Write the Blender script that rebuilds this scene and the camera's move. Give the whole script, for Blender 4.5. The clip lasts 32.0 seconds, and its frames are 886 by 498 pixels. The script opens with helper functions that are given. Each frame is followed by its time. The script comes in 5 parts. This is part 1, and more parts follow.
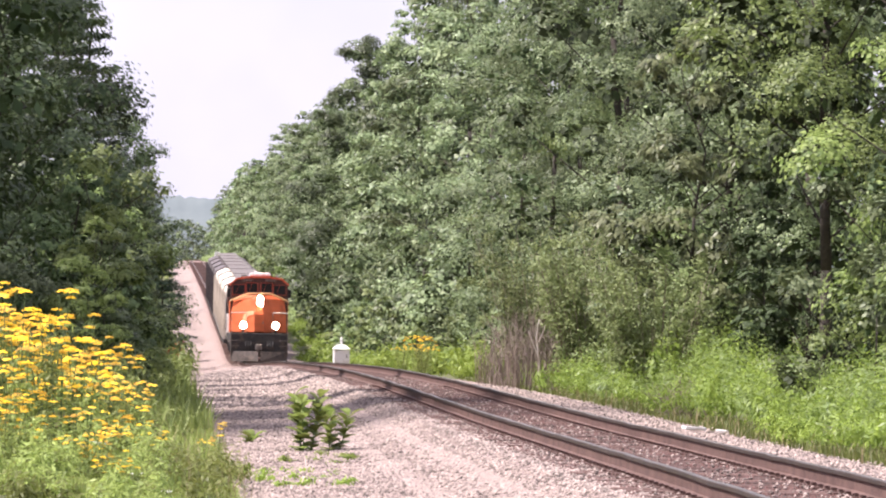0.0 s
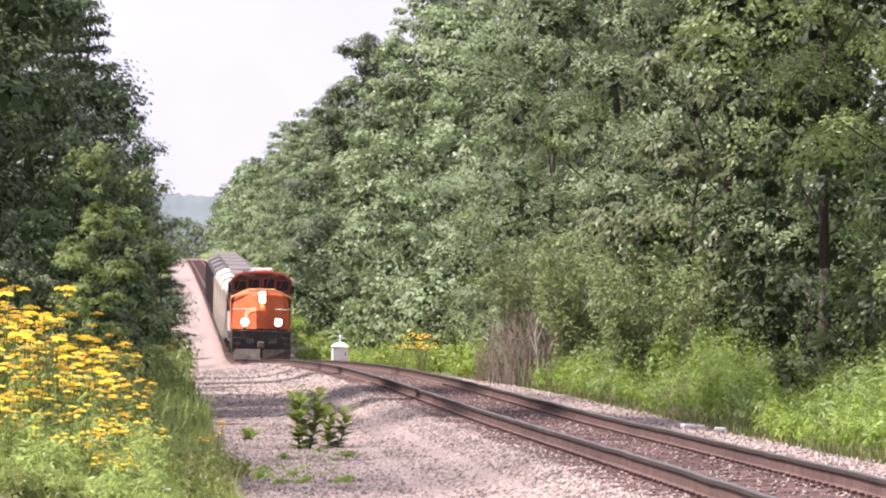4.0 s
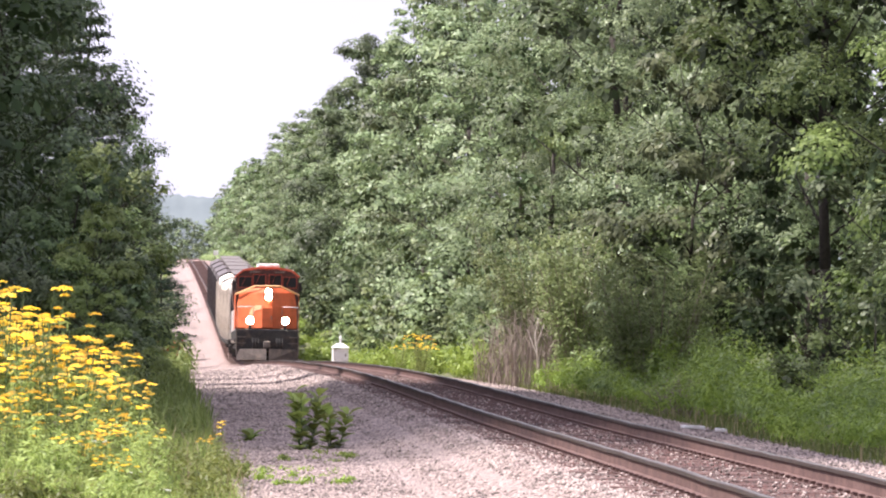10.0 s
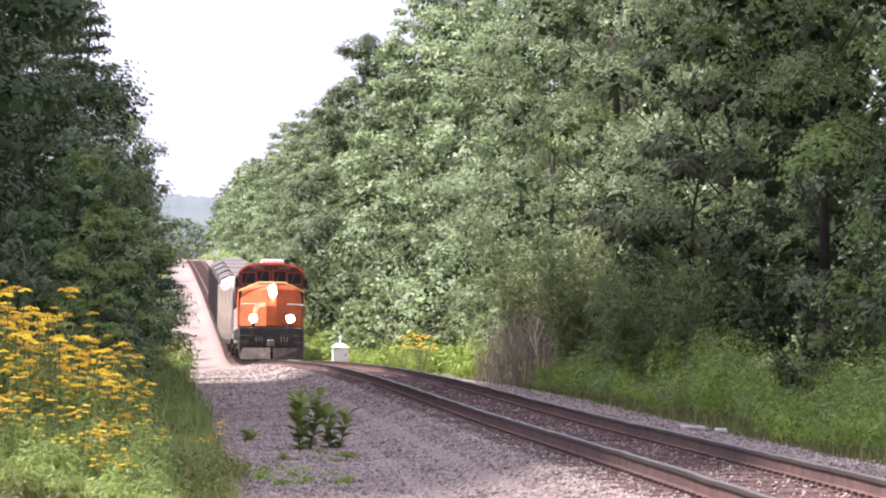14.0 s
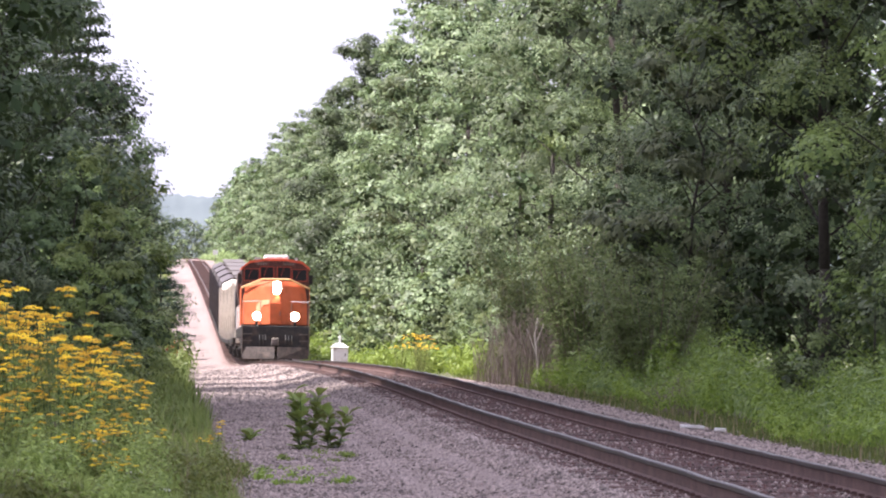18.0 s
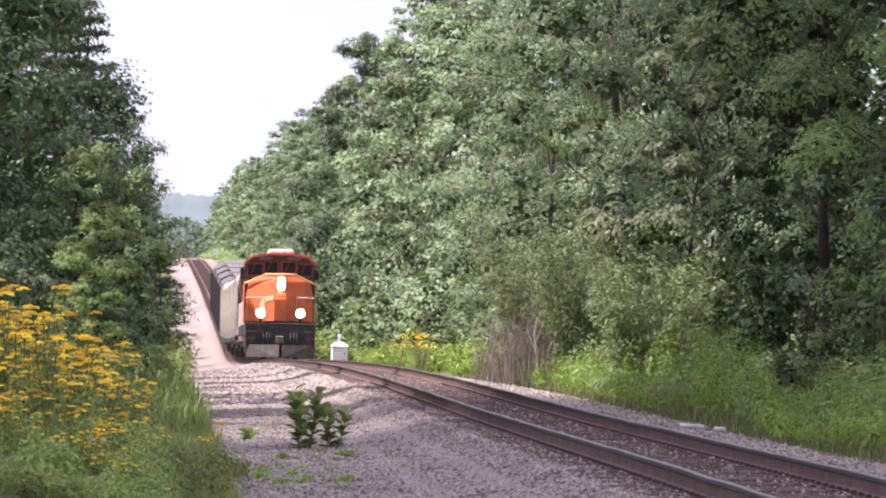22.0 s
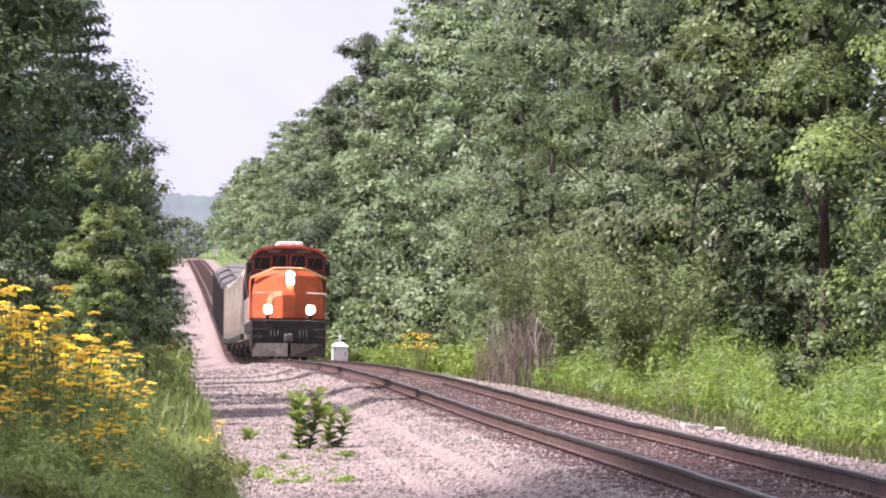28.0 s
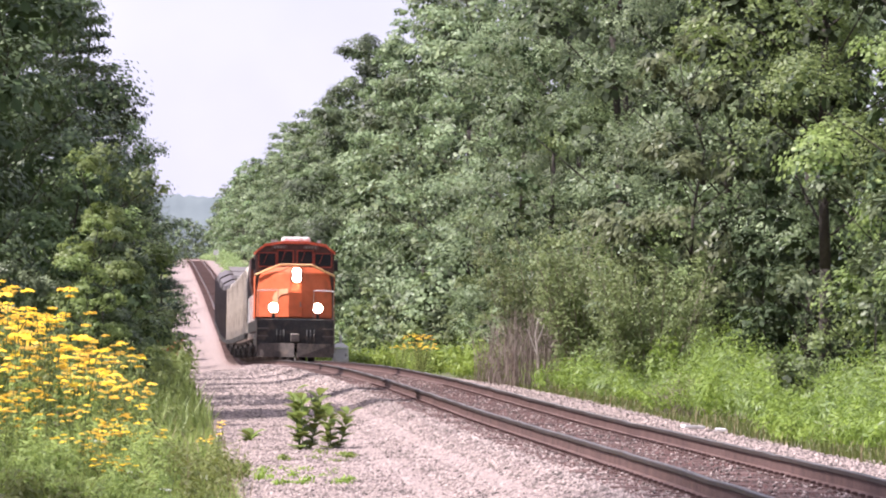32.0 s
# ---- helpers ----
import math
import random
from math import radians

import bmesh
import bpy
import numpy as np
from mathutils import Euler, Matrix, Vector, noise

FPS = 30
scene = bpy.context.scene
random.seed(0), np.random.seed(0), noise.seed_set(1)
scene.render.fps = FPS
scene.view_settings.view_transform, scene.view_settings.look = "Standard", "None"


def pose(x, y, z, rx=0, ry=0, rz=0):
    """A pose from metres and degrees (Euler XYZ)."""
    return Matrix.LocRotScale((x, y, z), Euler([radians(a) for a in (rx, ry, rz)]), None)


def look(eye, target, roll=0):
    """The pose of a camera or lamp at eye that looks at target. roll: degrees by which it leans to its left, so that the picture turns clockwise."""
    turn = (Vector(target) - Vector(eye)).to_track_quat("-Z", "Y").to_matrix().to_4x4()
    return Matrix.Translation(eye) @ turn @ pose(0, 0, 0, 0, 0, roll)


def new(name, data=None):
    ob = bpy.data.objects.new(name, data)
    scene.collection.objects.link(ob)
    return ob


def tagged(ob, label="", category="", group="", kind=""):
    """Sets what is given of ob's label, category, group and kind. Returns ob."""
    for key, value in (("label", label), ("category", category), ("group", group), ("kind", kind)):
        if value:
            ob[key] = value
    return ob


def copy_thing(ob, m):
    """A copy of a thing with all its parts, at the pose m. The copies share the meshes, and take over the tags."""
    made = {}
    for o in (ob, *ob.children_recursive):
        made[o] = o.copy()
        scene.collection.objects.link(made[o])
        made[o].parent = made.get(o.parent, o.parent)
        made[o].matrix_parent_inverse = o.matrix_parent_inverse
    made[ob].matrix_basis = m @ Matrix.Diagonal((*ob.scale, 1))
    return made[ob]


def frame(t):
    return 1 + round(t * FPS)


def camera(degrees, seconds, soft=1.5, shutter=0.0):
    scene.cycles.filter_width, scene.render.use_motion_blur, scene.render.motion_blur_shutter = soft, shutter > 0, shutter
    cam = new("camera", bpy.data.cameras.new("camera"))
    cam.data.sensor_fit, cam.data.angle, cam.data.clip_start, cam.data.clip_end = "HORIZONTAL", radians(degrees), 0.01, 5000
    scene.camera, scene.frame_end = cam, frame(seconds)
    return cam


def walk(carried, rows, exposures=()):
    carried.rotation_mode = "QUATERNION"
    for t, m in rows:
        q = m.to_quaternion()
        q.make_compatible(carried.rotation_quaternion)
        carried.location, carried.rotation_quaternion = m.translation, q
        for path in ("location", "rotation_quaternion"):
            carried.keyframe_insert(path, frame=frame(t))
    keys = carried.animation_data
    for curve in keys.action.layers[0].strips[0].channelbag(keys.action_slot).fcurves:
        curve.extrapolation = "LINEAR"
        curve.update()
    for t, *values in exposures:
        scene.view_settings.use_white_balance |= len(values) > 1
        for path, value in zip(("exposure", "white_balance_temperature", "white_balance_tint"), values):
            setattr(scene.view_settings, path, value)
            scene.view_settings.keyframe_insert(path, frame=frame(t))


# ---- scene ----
# ---- camera: long lens on a tripod, west of a straight single track that runs north (+y) ----
EYE = Vector((0.0, 0.0, 1.6))
cam = camera(8.97, 32.0, soft=2.1)
SHAKE = [(0, 2.5, 3.5), (0.5, 1.2, 0.5), (1.5, 0, 0), (2.5, 1, 0.7), (3.5, 0, -0.5), (5.5, 0.8, 0.3), (6, 1.2, 0.8), (7, 0, 0.3),
         (7.5, -1, -2), (8.5, 0.3, 0.6), (9.5, 1, 1.7), (10.5, 0, 0.6), (12, -0.3, 0), (13, -1.3, -1.6), (14, 0.5, 0.9),
         (16.5, 0, 0.5), (18, -0.3, 0.7), (20, -1, 0), (22, -1, -1.2), (24, -0.5, -1), (25.5, 0, -0.7), (28, 0, -0.7),
         (29.5, 0, -0.3), (30.5, 0.3, 0.4), (31, 1, 1.6), (32, 0.8, 1)]
PAN, TILT = math.atan((784 - 280) / 10000), math.atan((520 - 441) / 10000)


def aim(dx, dy):
    a, b = PAN - dx / 10000, TILT + dy / 10000
    return look(EYE, EYE + Vector((math.sin(a) * math.cos(b), math.cos(a) * math.cos(b), math.sin(b))), 0.9)


walk(cam, [(t, aim(dx, dy)) for t, dx, dy in SHAKE],
     exposures=[(0, 1.17, 6400, 20.5), (6, 1.21, 6350, 20), (10, 1.29, 6280, 20), (13, 1.4, 6250, 20), (17, 1.42, 6150, 21), (20, 1.36, 6150, 21), (23, 1.22, 6100, 21.5), (25, 1.14, 6100, 21.5), (28, 1.1, 6100, 22), (32, 1.12, 6100, 22)])

# ---- sky and sun: high thin haze, sun from the left of the line ----
SUN_EL, SUN_AZ = radians(57), radians(-91)   # azimuth from north, west negative
world = bpy.data.worlds.new("sky")
scene.world = world
world.use_nodes = True
wn = world.node_tree.nodes
sky = wn.new("ShaderNodeTexSky")
sky.sky_type, sky.sun_disc = "NISHITA", False
sky.sun_elevation, sky.sun_rotation = SUN_EL, SUN_AZ
sky.air_density, sky.dust_density, sky.ozone_density = 1.0, 3.0, 1.0
wl = world.node_tree.links
# thin high cloud over the whole sky
veil, veil_co, veil_map, veil_mix = wn.new("ShaderNodeTexNoise"), wn.new("ShaderNodeTexCoord"), wn.new("ShaderNodeMapRange"), wn.new("ShaderNodeMix")
veil.inputs["Scale"].default_value, veil.inputs["Detail"].default_value = 9.0, 5
veil_map.inputs[1].default_value, veil_map.inputs[2].default_value = 0.35, 0.75
veil_map.inputs[3].default_value, veil_map.inputs[4].default_value = 0.55, 0.9
veil_mix.data_type = "RGBA"
veil_mix.inputs[7].default_value = (8.2, 8.2, 9.5, 1)
wl.new(veil_co.outputs["Generated"], veil.inputs["Vector"])
wl.new(veil.outputs["Fac"], veil_map.inputs[0])
wl.new(veil_map.outputs[0], veil_mix.inputs[0])
wl.new(sky.outputs[0], veil_mix.inputs[6])
wl.new(veil_mix.outputs[2], wn["Background"].inputs["Color"])
wn["Background"].inputs["Strength"].default_value = 0.07
sun = new("sun", bpy.data.lights.new("sun", "SUN"))
sun.data.energy, sun.data.angle, sun.data.color = 4.6, radians(0.55), (1.0, 0.94, 0.86)
to_sun = Vector((math.sin(SUN_AZ) * math.cos(SUN_EL), math.cos(SUN_AZ) * math.cos(SUN_EL), math.sin(SUN_EL)))
sun.matrix_world = look(to_sun * 100, (0, 0, 0))


# ---- materials ----
def rgba(c):
    return (c[0], c[1], c[2], 1.0)


def material(name, dark, light, rough=0.8, metal=0.0, grain=30.0, patch=1.5, bump=0.3, per="noise", spec=0.4, stain=None):
    """Two tones mixed by noise at two scales, with fine relief; per='island' or 'object' adds a tone for each piece."""
    m = bpy.data.materials.new(name)
    m.use_nodes = True
    n, l = m.node_tree.nodes, m.node_tree.links
    b = n["Principled BSDF"]
    co = n.new("ShaderNodeTexCoord")
    fine, wide = n.new("ShaderNodeTexNoise"), n.new("ShaderNodeTexNoise")
    fine.inputs["Scale"].default_value, fine.inputs["Detail"].default_value = grain, 4
    wide.inputs["Scale"].default_value, wide.inputs["Detail"].default_value = patch, 3
    for x in (fine, wide):
        l.new(co.outputs["Object"], x.inputs["Vector"])
    mixv = n.new("ShaderNodeMath")
    mixv.operation = "ADD"
    l.new(fine.outputs["Fac"], mixv.inputs[0])
    l.new(wide.outputs["Fac"], mixv.inputs[1])
    last = mixv.outputs[0]
    lo, hi = 0.72, 1.28
    if per != "noise":
        pick = n.new("ShaderNodeNewGeometry" if per == "island" else "ShaderNodeObjectInfo")
        more = n.new("ShaderNodeMath")
        more.operation = "ADD"
        l.new(last, more.inputs[0])
        l.new(pick.outputs["Random Per Island" if per == "island" else "Random"], more.inputs[1])
        last, lo, hi = more.outputs[0], 0.85, 2.1
    span = n.new("ShaderNodeMapRange")
    span.inputs[1].default_value, span.inputs[2].default_value = lo, hi
    l.new(last, span.inputs[0])
    col = n.new("ShaderNodeMix")
    col.data_type = "RGBA"
    col.inputs[6].default_value, col.inputs[7].default_value = rgba(dark), rgba(light)
    l.new(span.outputs[0], col.inputs[0])
    out = col.outputs[2]
    if stain:
        st, ramp, c2 = n.new("ShaderNodeTexNoise"), n.new("ShaderNodeMapRange"), n.new("ShaderNodeMix")
        st.inputs["Scale"].default_value, st.inputs["Detail"].default_value = stain[1], 5
        ramp.inputs[1].default_value, ramp.inputs[2].default_value = 0.5, 0.68
        c2.data_type = "RGBA"
        l.new(co.outputs["Object"], st.inputs["Vector"])
        l.new(st.outputs["Fac"], ramp.inputs[0])
        l.new(ramp.outputs[0], c2.inputs[0])
        l.new(out, c2.inputs[6])
        c2.inputs[7].default_value = rgba(stain[0])
        out = c2.outputs[2]
    l.new(out, b.inputs["Base Color"])
    b.inputs["Roughness"].default_value, b.inputs["Metallic"].default_value = rough, metal
    b.inputs["Specular IOR Level"].default_value = spec
    if bump:
        bp = n.new("ShaderNodeBump")
        bp.inputs["Strength"].default_value, bp.inputs["Distance"].default_value = bump, 0.02
        l.new(fine.outputs["Fac"], bp.inputs["Height"])
        l.new(bp.outputs[0], b.inputs["Normal"])
    return m


def leaf_material(name, dark, light, rough=0.45, through_light=0.3, patch=0.8, spec=0.3):
    m = material(name, dark, light, rough, 0, 6.0, patch, 0, "island", spec)
    n, l = m.node_tree.nodes, m.node_tree.links
    b, out = n["Principled BSDF"], n["Material Output"]
    t, mx = n.new("ShaderNodeBsdfTranslucent"), n.new("ShaderNodeMixShader")
    # each tree has a tone of its own
    who, tone, hsv = n.new("ShaderNodeObjectInfo"), n.new("ShaderNodeMapRange"), n.new("ShaderNodeHueSaturation")
    hue = n.new("ShaderNodeMapRange")
    tone.inputs[3].default_value, tone.inputs[4].default_value = 0.6, 1.32
    hue.inputs[3].default_value, hue.inputs[4].default_value = 0.485, 0.512
    l.new(who.outputs["Random"], tone.inputs[0])
    l.new(who.outputs["Random"], hue.inputs[0])
    l.new(b.inputs["Base Color"].links[0].from_socket, hsv.inputs["Color"])
    l.new(tone.outputs[0], hsv.inputs["Value"])
    l.new(hue.outputs[0], hsv.inputs["Hue"])
    l.new(hsv.outputs[0], b.inputs["Base Color"])
    l.new(hsv.outputs[0], t.inputs["Color"])
    mx.inputs[0].default_value = through_light
    l.new(b.outputs[0], mx.inputs[1])
    l.new(t.outputs[0], mx.inputs[2])
    l.new(mx.outputs[0], out.inputs["Surface"])
    return m


def lamp_material(name, colour, strength):
    m = bpy.data.materials.new(name)
    m.use_nodes = True
    b = m.node_tree.nodes["Principled BSDF"]
    b.inputs["Base Color"].default_value = rgba(colour)
    b.inputs["Emission Color"].default_value = rgba(colour)
    b.inputs["Emission Strength"].default_value = strength
    return m


M_ASPEN = leaf_material("aspen_leaf", (0.07, 0.108, 0.05), (0.285, 0.35, 0.175), 0.45, 0.26)
M_MAPLE = leaf_material("maple_leaf", (0.05, 0.085, 0.033), (0.195, 0.262, 0.105), 0.45, 0.26)
# Darker copies of the maple leaf: the west trees' shaded side put into colour.
M_SHADE = leaf_material("shade_toned_maple_leaf", (0.035, 0.055, 0.024), (0.1, 0.135, 0.05), 0.45, 0.14)
M_DUSK = leaf_material("half_shade_toned_leaf", (0.042, 0.068, 0.029), (0.14, 0.185, 0.072), 0.45, 0.2)
M_LIME = leaf_material("young_leaf", (0.1, 0.15, 0.05), (0.28, 0.355, 0.12), 0.45, 0.36)
M_WILLOW = leaf_material("willow_leaf", (0.115, 0.165, 0.06), (0.32, 0.39, 0.155), 0.5, 0.34)
M_BASSWOOD = leaf_material("silvery_hanging_leaf", (0.085, 0.105, 0.05), (0.25, 0.29, 0.14), 0.42, 0.28, spec=0.2)
M_NEEDLE = leaf_material("pine_needles", (0.022, 0.042, 0.024), (0.065, 0.098, 0.05), 0.55, 0.1)
M_WEED = leaf_material("weed_leaf", (0.08, 0.14, 0.018), (0.3, 0.4, 0.07), 0.5, 0.35, 0.5)
M_GRASS = leaf_material("grass_blade", (0.095, 0.14, 0.036), (0.25, 0.3, 0.085), 0.5, 0.35, 0.6)
M_ASH = leaf_material("ash_leaf", (0.11, 0.16, 0.045), (0.31, 0.375, 0.125), 0.45, 0.48)
M_TURF = leaf_material("sunlit_grass_blade", (0.13, 0.18, 0.04), (0.36, 0.425, 0.12), 0.5, 0.42, 0.6)
M_STRAW = leaf_material("dry_grass", (0.2, 0.16, 0.09), (0.36, 0.3, 0.17), 0.7, 0.2)
M_YELLOW = leaf_material("yellow_florets", (0.78, 0.46, 0.015), (0.9, 0.64, 0.04), 0.6, 0.2, 4.0)
M_WHITEFLOWER = leaf_material("white_florets", (0.6, 0.6, 0.55), (0.8, 0.8, 0.75), 0.6, 0.2)
M_RUSTLEAF = leaf_material("rusty_seed_husks", (0.26, 0.07, 0.03), (0.45, 0.15, 0.06), 0.8, 0.2)
# Darkened leaf tone that stands in for the shade inside crowns.
M_INNERSHADE = leaf_material("inner_foliage", (0.03, 0.048, 0.018), (0.06, 0.09, 0.032), 0.7, 0.1)
M_BARK = material("bark", (0.025, 0.02, 0.016), (0.06, 0.05, 0.04), 0.9, 0, 14, 2, 0.8)
M_STEM = material("dead_stems", (0.12, 0.09, 0.075), (0.34, 0.28, 0.23), 0.9, 0, 20, 2, 0.2, "island")
M_PEELED = material("peeled_wood", (0.34, 0.3, 0.26), (0.55, 0.5, 0.44), 0.8, 0, 20, 2, 0.2)
M_GREENSTEM = material("green_stems", (0.06, 0.1, 0.03), (0.12, 0.17, 0.06), 0.7, 0, 20, 2, 0.1)
M_RAILTOP = material("worn_rail_head", (0.1, 0.09, 0.08), (0.2, 0.18, 0.16), 0.5, 0.8, 40, 3, 0.05)
# Dark head sides and underside; the shadow below the head is in this colour.
M_RAILSIDE = material("shadowed_rail_side", (0.03, 0.024, 0.02), (0.07, 0.05, 0.04), 0.6, 0.3, 25, 2, 0.2)
M_RAIL = material("rusty_rail", (0.07, 0.038, 0.032), (0.15, 0.09, 0.076), 0.8, 0.2, 25, 2, 0.3)
M_TIE = material("weathered_tie", (0.045, 0.028, 0.024), (0.13, 0.078, 0.066), 0.9, 0, 18, 3, 0.5, "object")
# Weathered ties far off, paled so the colour carries the haze.
M_FARTIE = material("weathered_tie_haze_tint", (0.15, 0.11, 0.095), (0.3, 0.22, 0.19), 0.9, 0, 18, 3, 0.3, "island")
M_STONE = material("ballast_stone", (0.03, 0.023, 0.02), (0.46, 0.37, 0.328), 0.85, 0, 30, 0.6, 0.3, "island")
M_BEDSTONE = material("dark_ballast_stone", (0.03, 0.015, 0.013), (0.14, 0.07, 0.06), 0.85, 0, 30, 0.6, 0.3, "island")

# ---- the lie of the land: height of the rail along the line ----
TRACK_X = 5.4
PROFILE = [(-400, 0.1), (0, 0.12), (45, 0.1), (60, 0.04), (80, -0.05), (100, -0.1), (120, -0.16), (150, -0.34), (190, -0.72), (225, -1.13),
           (265, -1.7), (304, -2.2), (335, -2.25), (357, -1.85), (375, -1.45), (398, -1.0), (450, 0.0), (550, 1.95), (794, 5.7), (900, 6.7), (1100, 7.3),
           (1500, 7.5), (2000, 7.5), (5200, 7.5)]


def rail_z(y):
    p = PROFILE
    y = min(max(y, p[0][0]), p[-1][0] - 0.01)
    i = max(k for k in range(len(p) - 1) if p[k][0] <= y)

    def slope(k):
        k0, k1 = max(k - 1, 0), min(k + 1, len(p) - 1)
        return (p[k1][1] - p[k0][1]) / (p[k1][0] - p[k0][0])
    (y0, z0), (y1, z1) = p[i], p[i + 1]
    h = y1 - y0
    s = (y - y0) / h
    return ((2 * s ** 3 - 3 * s * s + 1) * z0 + (s ** 3 - 2 * s * s + s) * h * slope(i)
            + (3 * s * s - 2 * s ** 3) * z1 + (s ** 3 - s * s) * h * slope(i + 1))


# cross-section of the ground below the rail top: distance east of the camera line, drop
SECTION = [(-400, 0.0), (-60, -0.1), (-12, 0.2), (-4, 0.12), (-1.5, -0.05), (-0.6, -0.22), (0.4, -0.5), (1.2, -0.52), (2.8, -0.46), (3.5, -0.34), (3.9, -0.2),
           (6.9, -0.2), (7.4, -0.29), (8.2, -0.32), (9.1, -0.42), (10.5, -0.36), (13, -0.1), (20, 0.0), (60, 0.1), (400, 0.0)]


def ground_z(x, y):
    s = SECTION
    x = min(max(x, s[0][0]), s[-1][0] - 0.01)
    i = max(k for k in range(len(s) - 1) if s[k][0] <= x)
    t = (x - s[i][0]) / (s[i + 1][0] - s[i][0])
    rough = 0.0 if 3.6 < x < 7.2 else 0.12 if 0.6 < x < 8.6 else 1.0
    bumpy = rough * (0.05 * noise.noise((x * 0.6, y * 0.12, 3.0)) + 0.03 * noise.noise((x * 2.0, y * 0.5, 8.0)))
    return rail_z(y) + s[i][1] * (1 - t) + s[i + 1][1] * t + bumpy


def mesh(name, verts, faces, mats):
    me = bpy.data.meshes.new(name)
    me.from_pydata([tuple(v) for v in verts], [], [tuple(f) for f in faces])
    for m in mats if isinstance(mats, (list, tuple)) else [mats]:
        me.materials.append(m)
    return me


def quads(name, v, mat):
    """A mesh of loose quads from an array of n x 4 x 3."""
    me = bpy.data.meshes.new(name)
    n = len(v)
    me.vertices.add(4 * n)
    me.vertices.foreach_set("co", np.ascontiguousarray(v, dtype=np.float32).ravel())
    me.loops.add(4 * n)
    me.loops.foreach_set("vertex_index", np.arange(4 * n, dtype=np.int32))
    me.polygons.add(n)
    me.polygons.foreach_set("loop_start", np.arange(0, 4 * n, 4, dtype=np.int32))
    me.materials.append(mat)
    me.update(calc_edges=True)
    return me


def part(name, bm, mat, parent, label="", smooth=False):
    me = bpy.data.meshes.new(name)
    bm.to_mesh(me)
    bm.free()
    for m in mat if isinstance(mat, (list, tuple)) else [mat]:
        me.materials.append(m)
    if smooth:
        me.polygons.foreach_set("use_smooth", [True] * len(me.polygons))
    return child(name, me, parent, label)


def child(name, me, parent, label=""):
    ob = new(name, me)
    ob.parent = parent
    if label:
        ob["label"] = label
    return ob


def box(bm, x0, x1, y0, y1, z0, z1, bevel=0.0):
    r = bmesh.ops.create_cube(bm, size=1.0, matrix=Matrix.LocRotScale(((x0 + x1) / 2, (y0 + y1) / 2, (z0 + z1) / 2), None, (x1 - x0, y1 - y0, z1 - z0)))
    if bevel:
        edges = {e for v in r["verts"] for e in v.link_edges}
        bmesh.ops.bevel(bm, geom=list(edges), offset=bevel, segments=2, affect="EDGES", profile=0.5)
    return bm


def rod(bm, a, b, r0, r1=None, sides=8):
    a, b = Vector(a), Vector(b)
    m = Matrix.Translation((a + b) / 2) @ (b - a).to_track_quat("Z", "Y").to_matrix().to_4x4()
    bmesh.ops.create_cone(bm, cap_ends=True, segments=sides, radius1=r0, radius2=r0 if r1 is None else r1, depth=(b - a).length, matrix=m)
    return bm


def prism(bm, outline, y0, y1):
    """Extrudes an outline of (x, z) from y0 to y1."""
    lo = [bm.verts.new((x, y0, z)) for x, z in outline]
    hi = [bm.verts.new((x, y1, z)) for x, z in outline]
    n = len(outline)
    for i in range(n):
        bm.faces.new((lo[i], lo[(i + 1) % n], hi[(i + 1) % n], hi[i]))
    bm.faces.new(lo[::-1])
    bm.faces.new(hi)
    bmesh.ops.recalc_face_normals(bm, faces=bm.faces[:])
    return bm


def B():
    return bmesh.new()


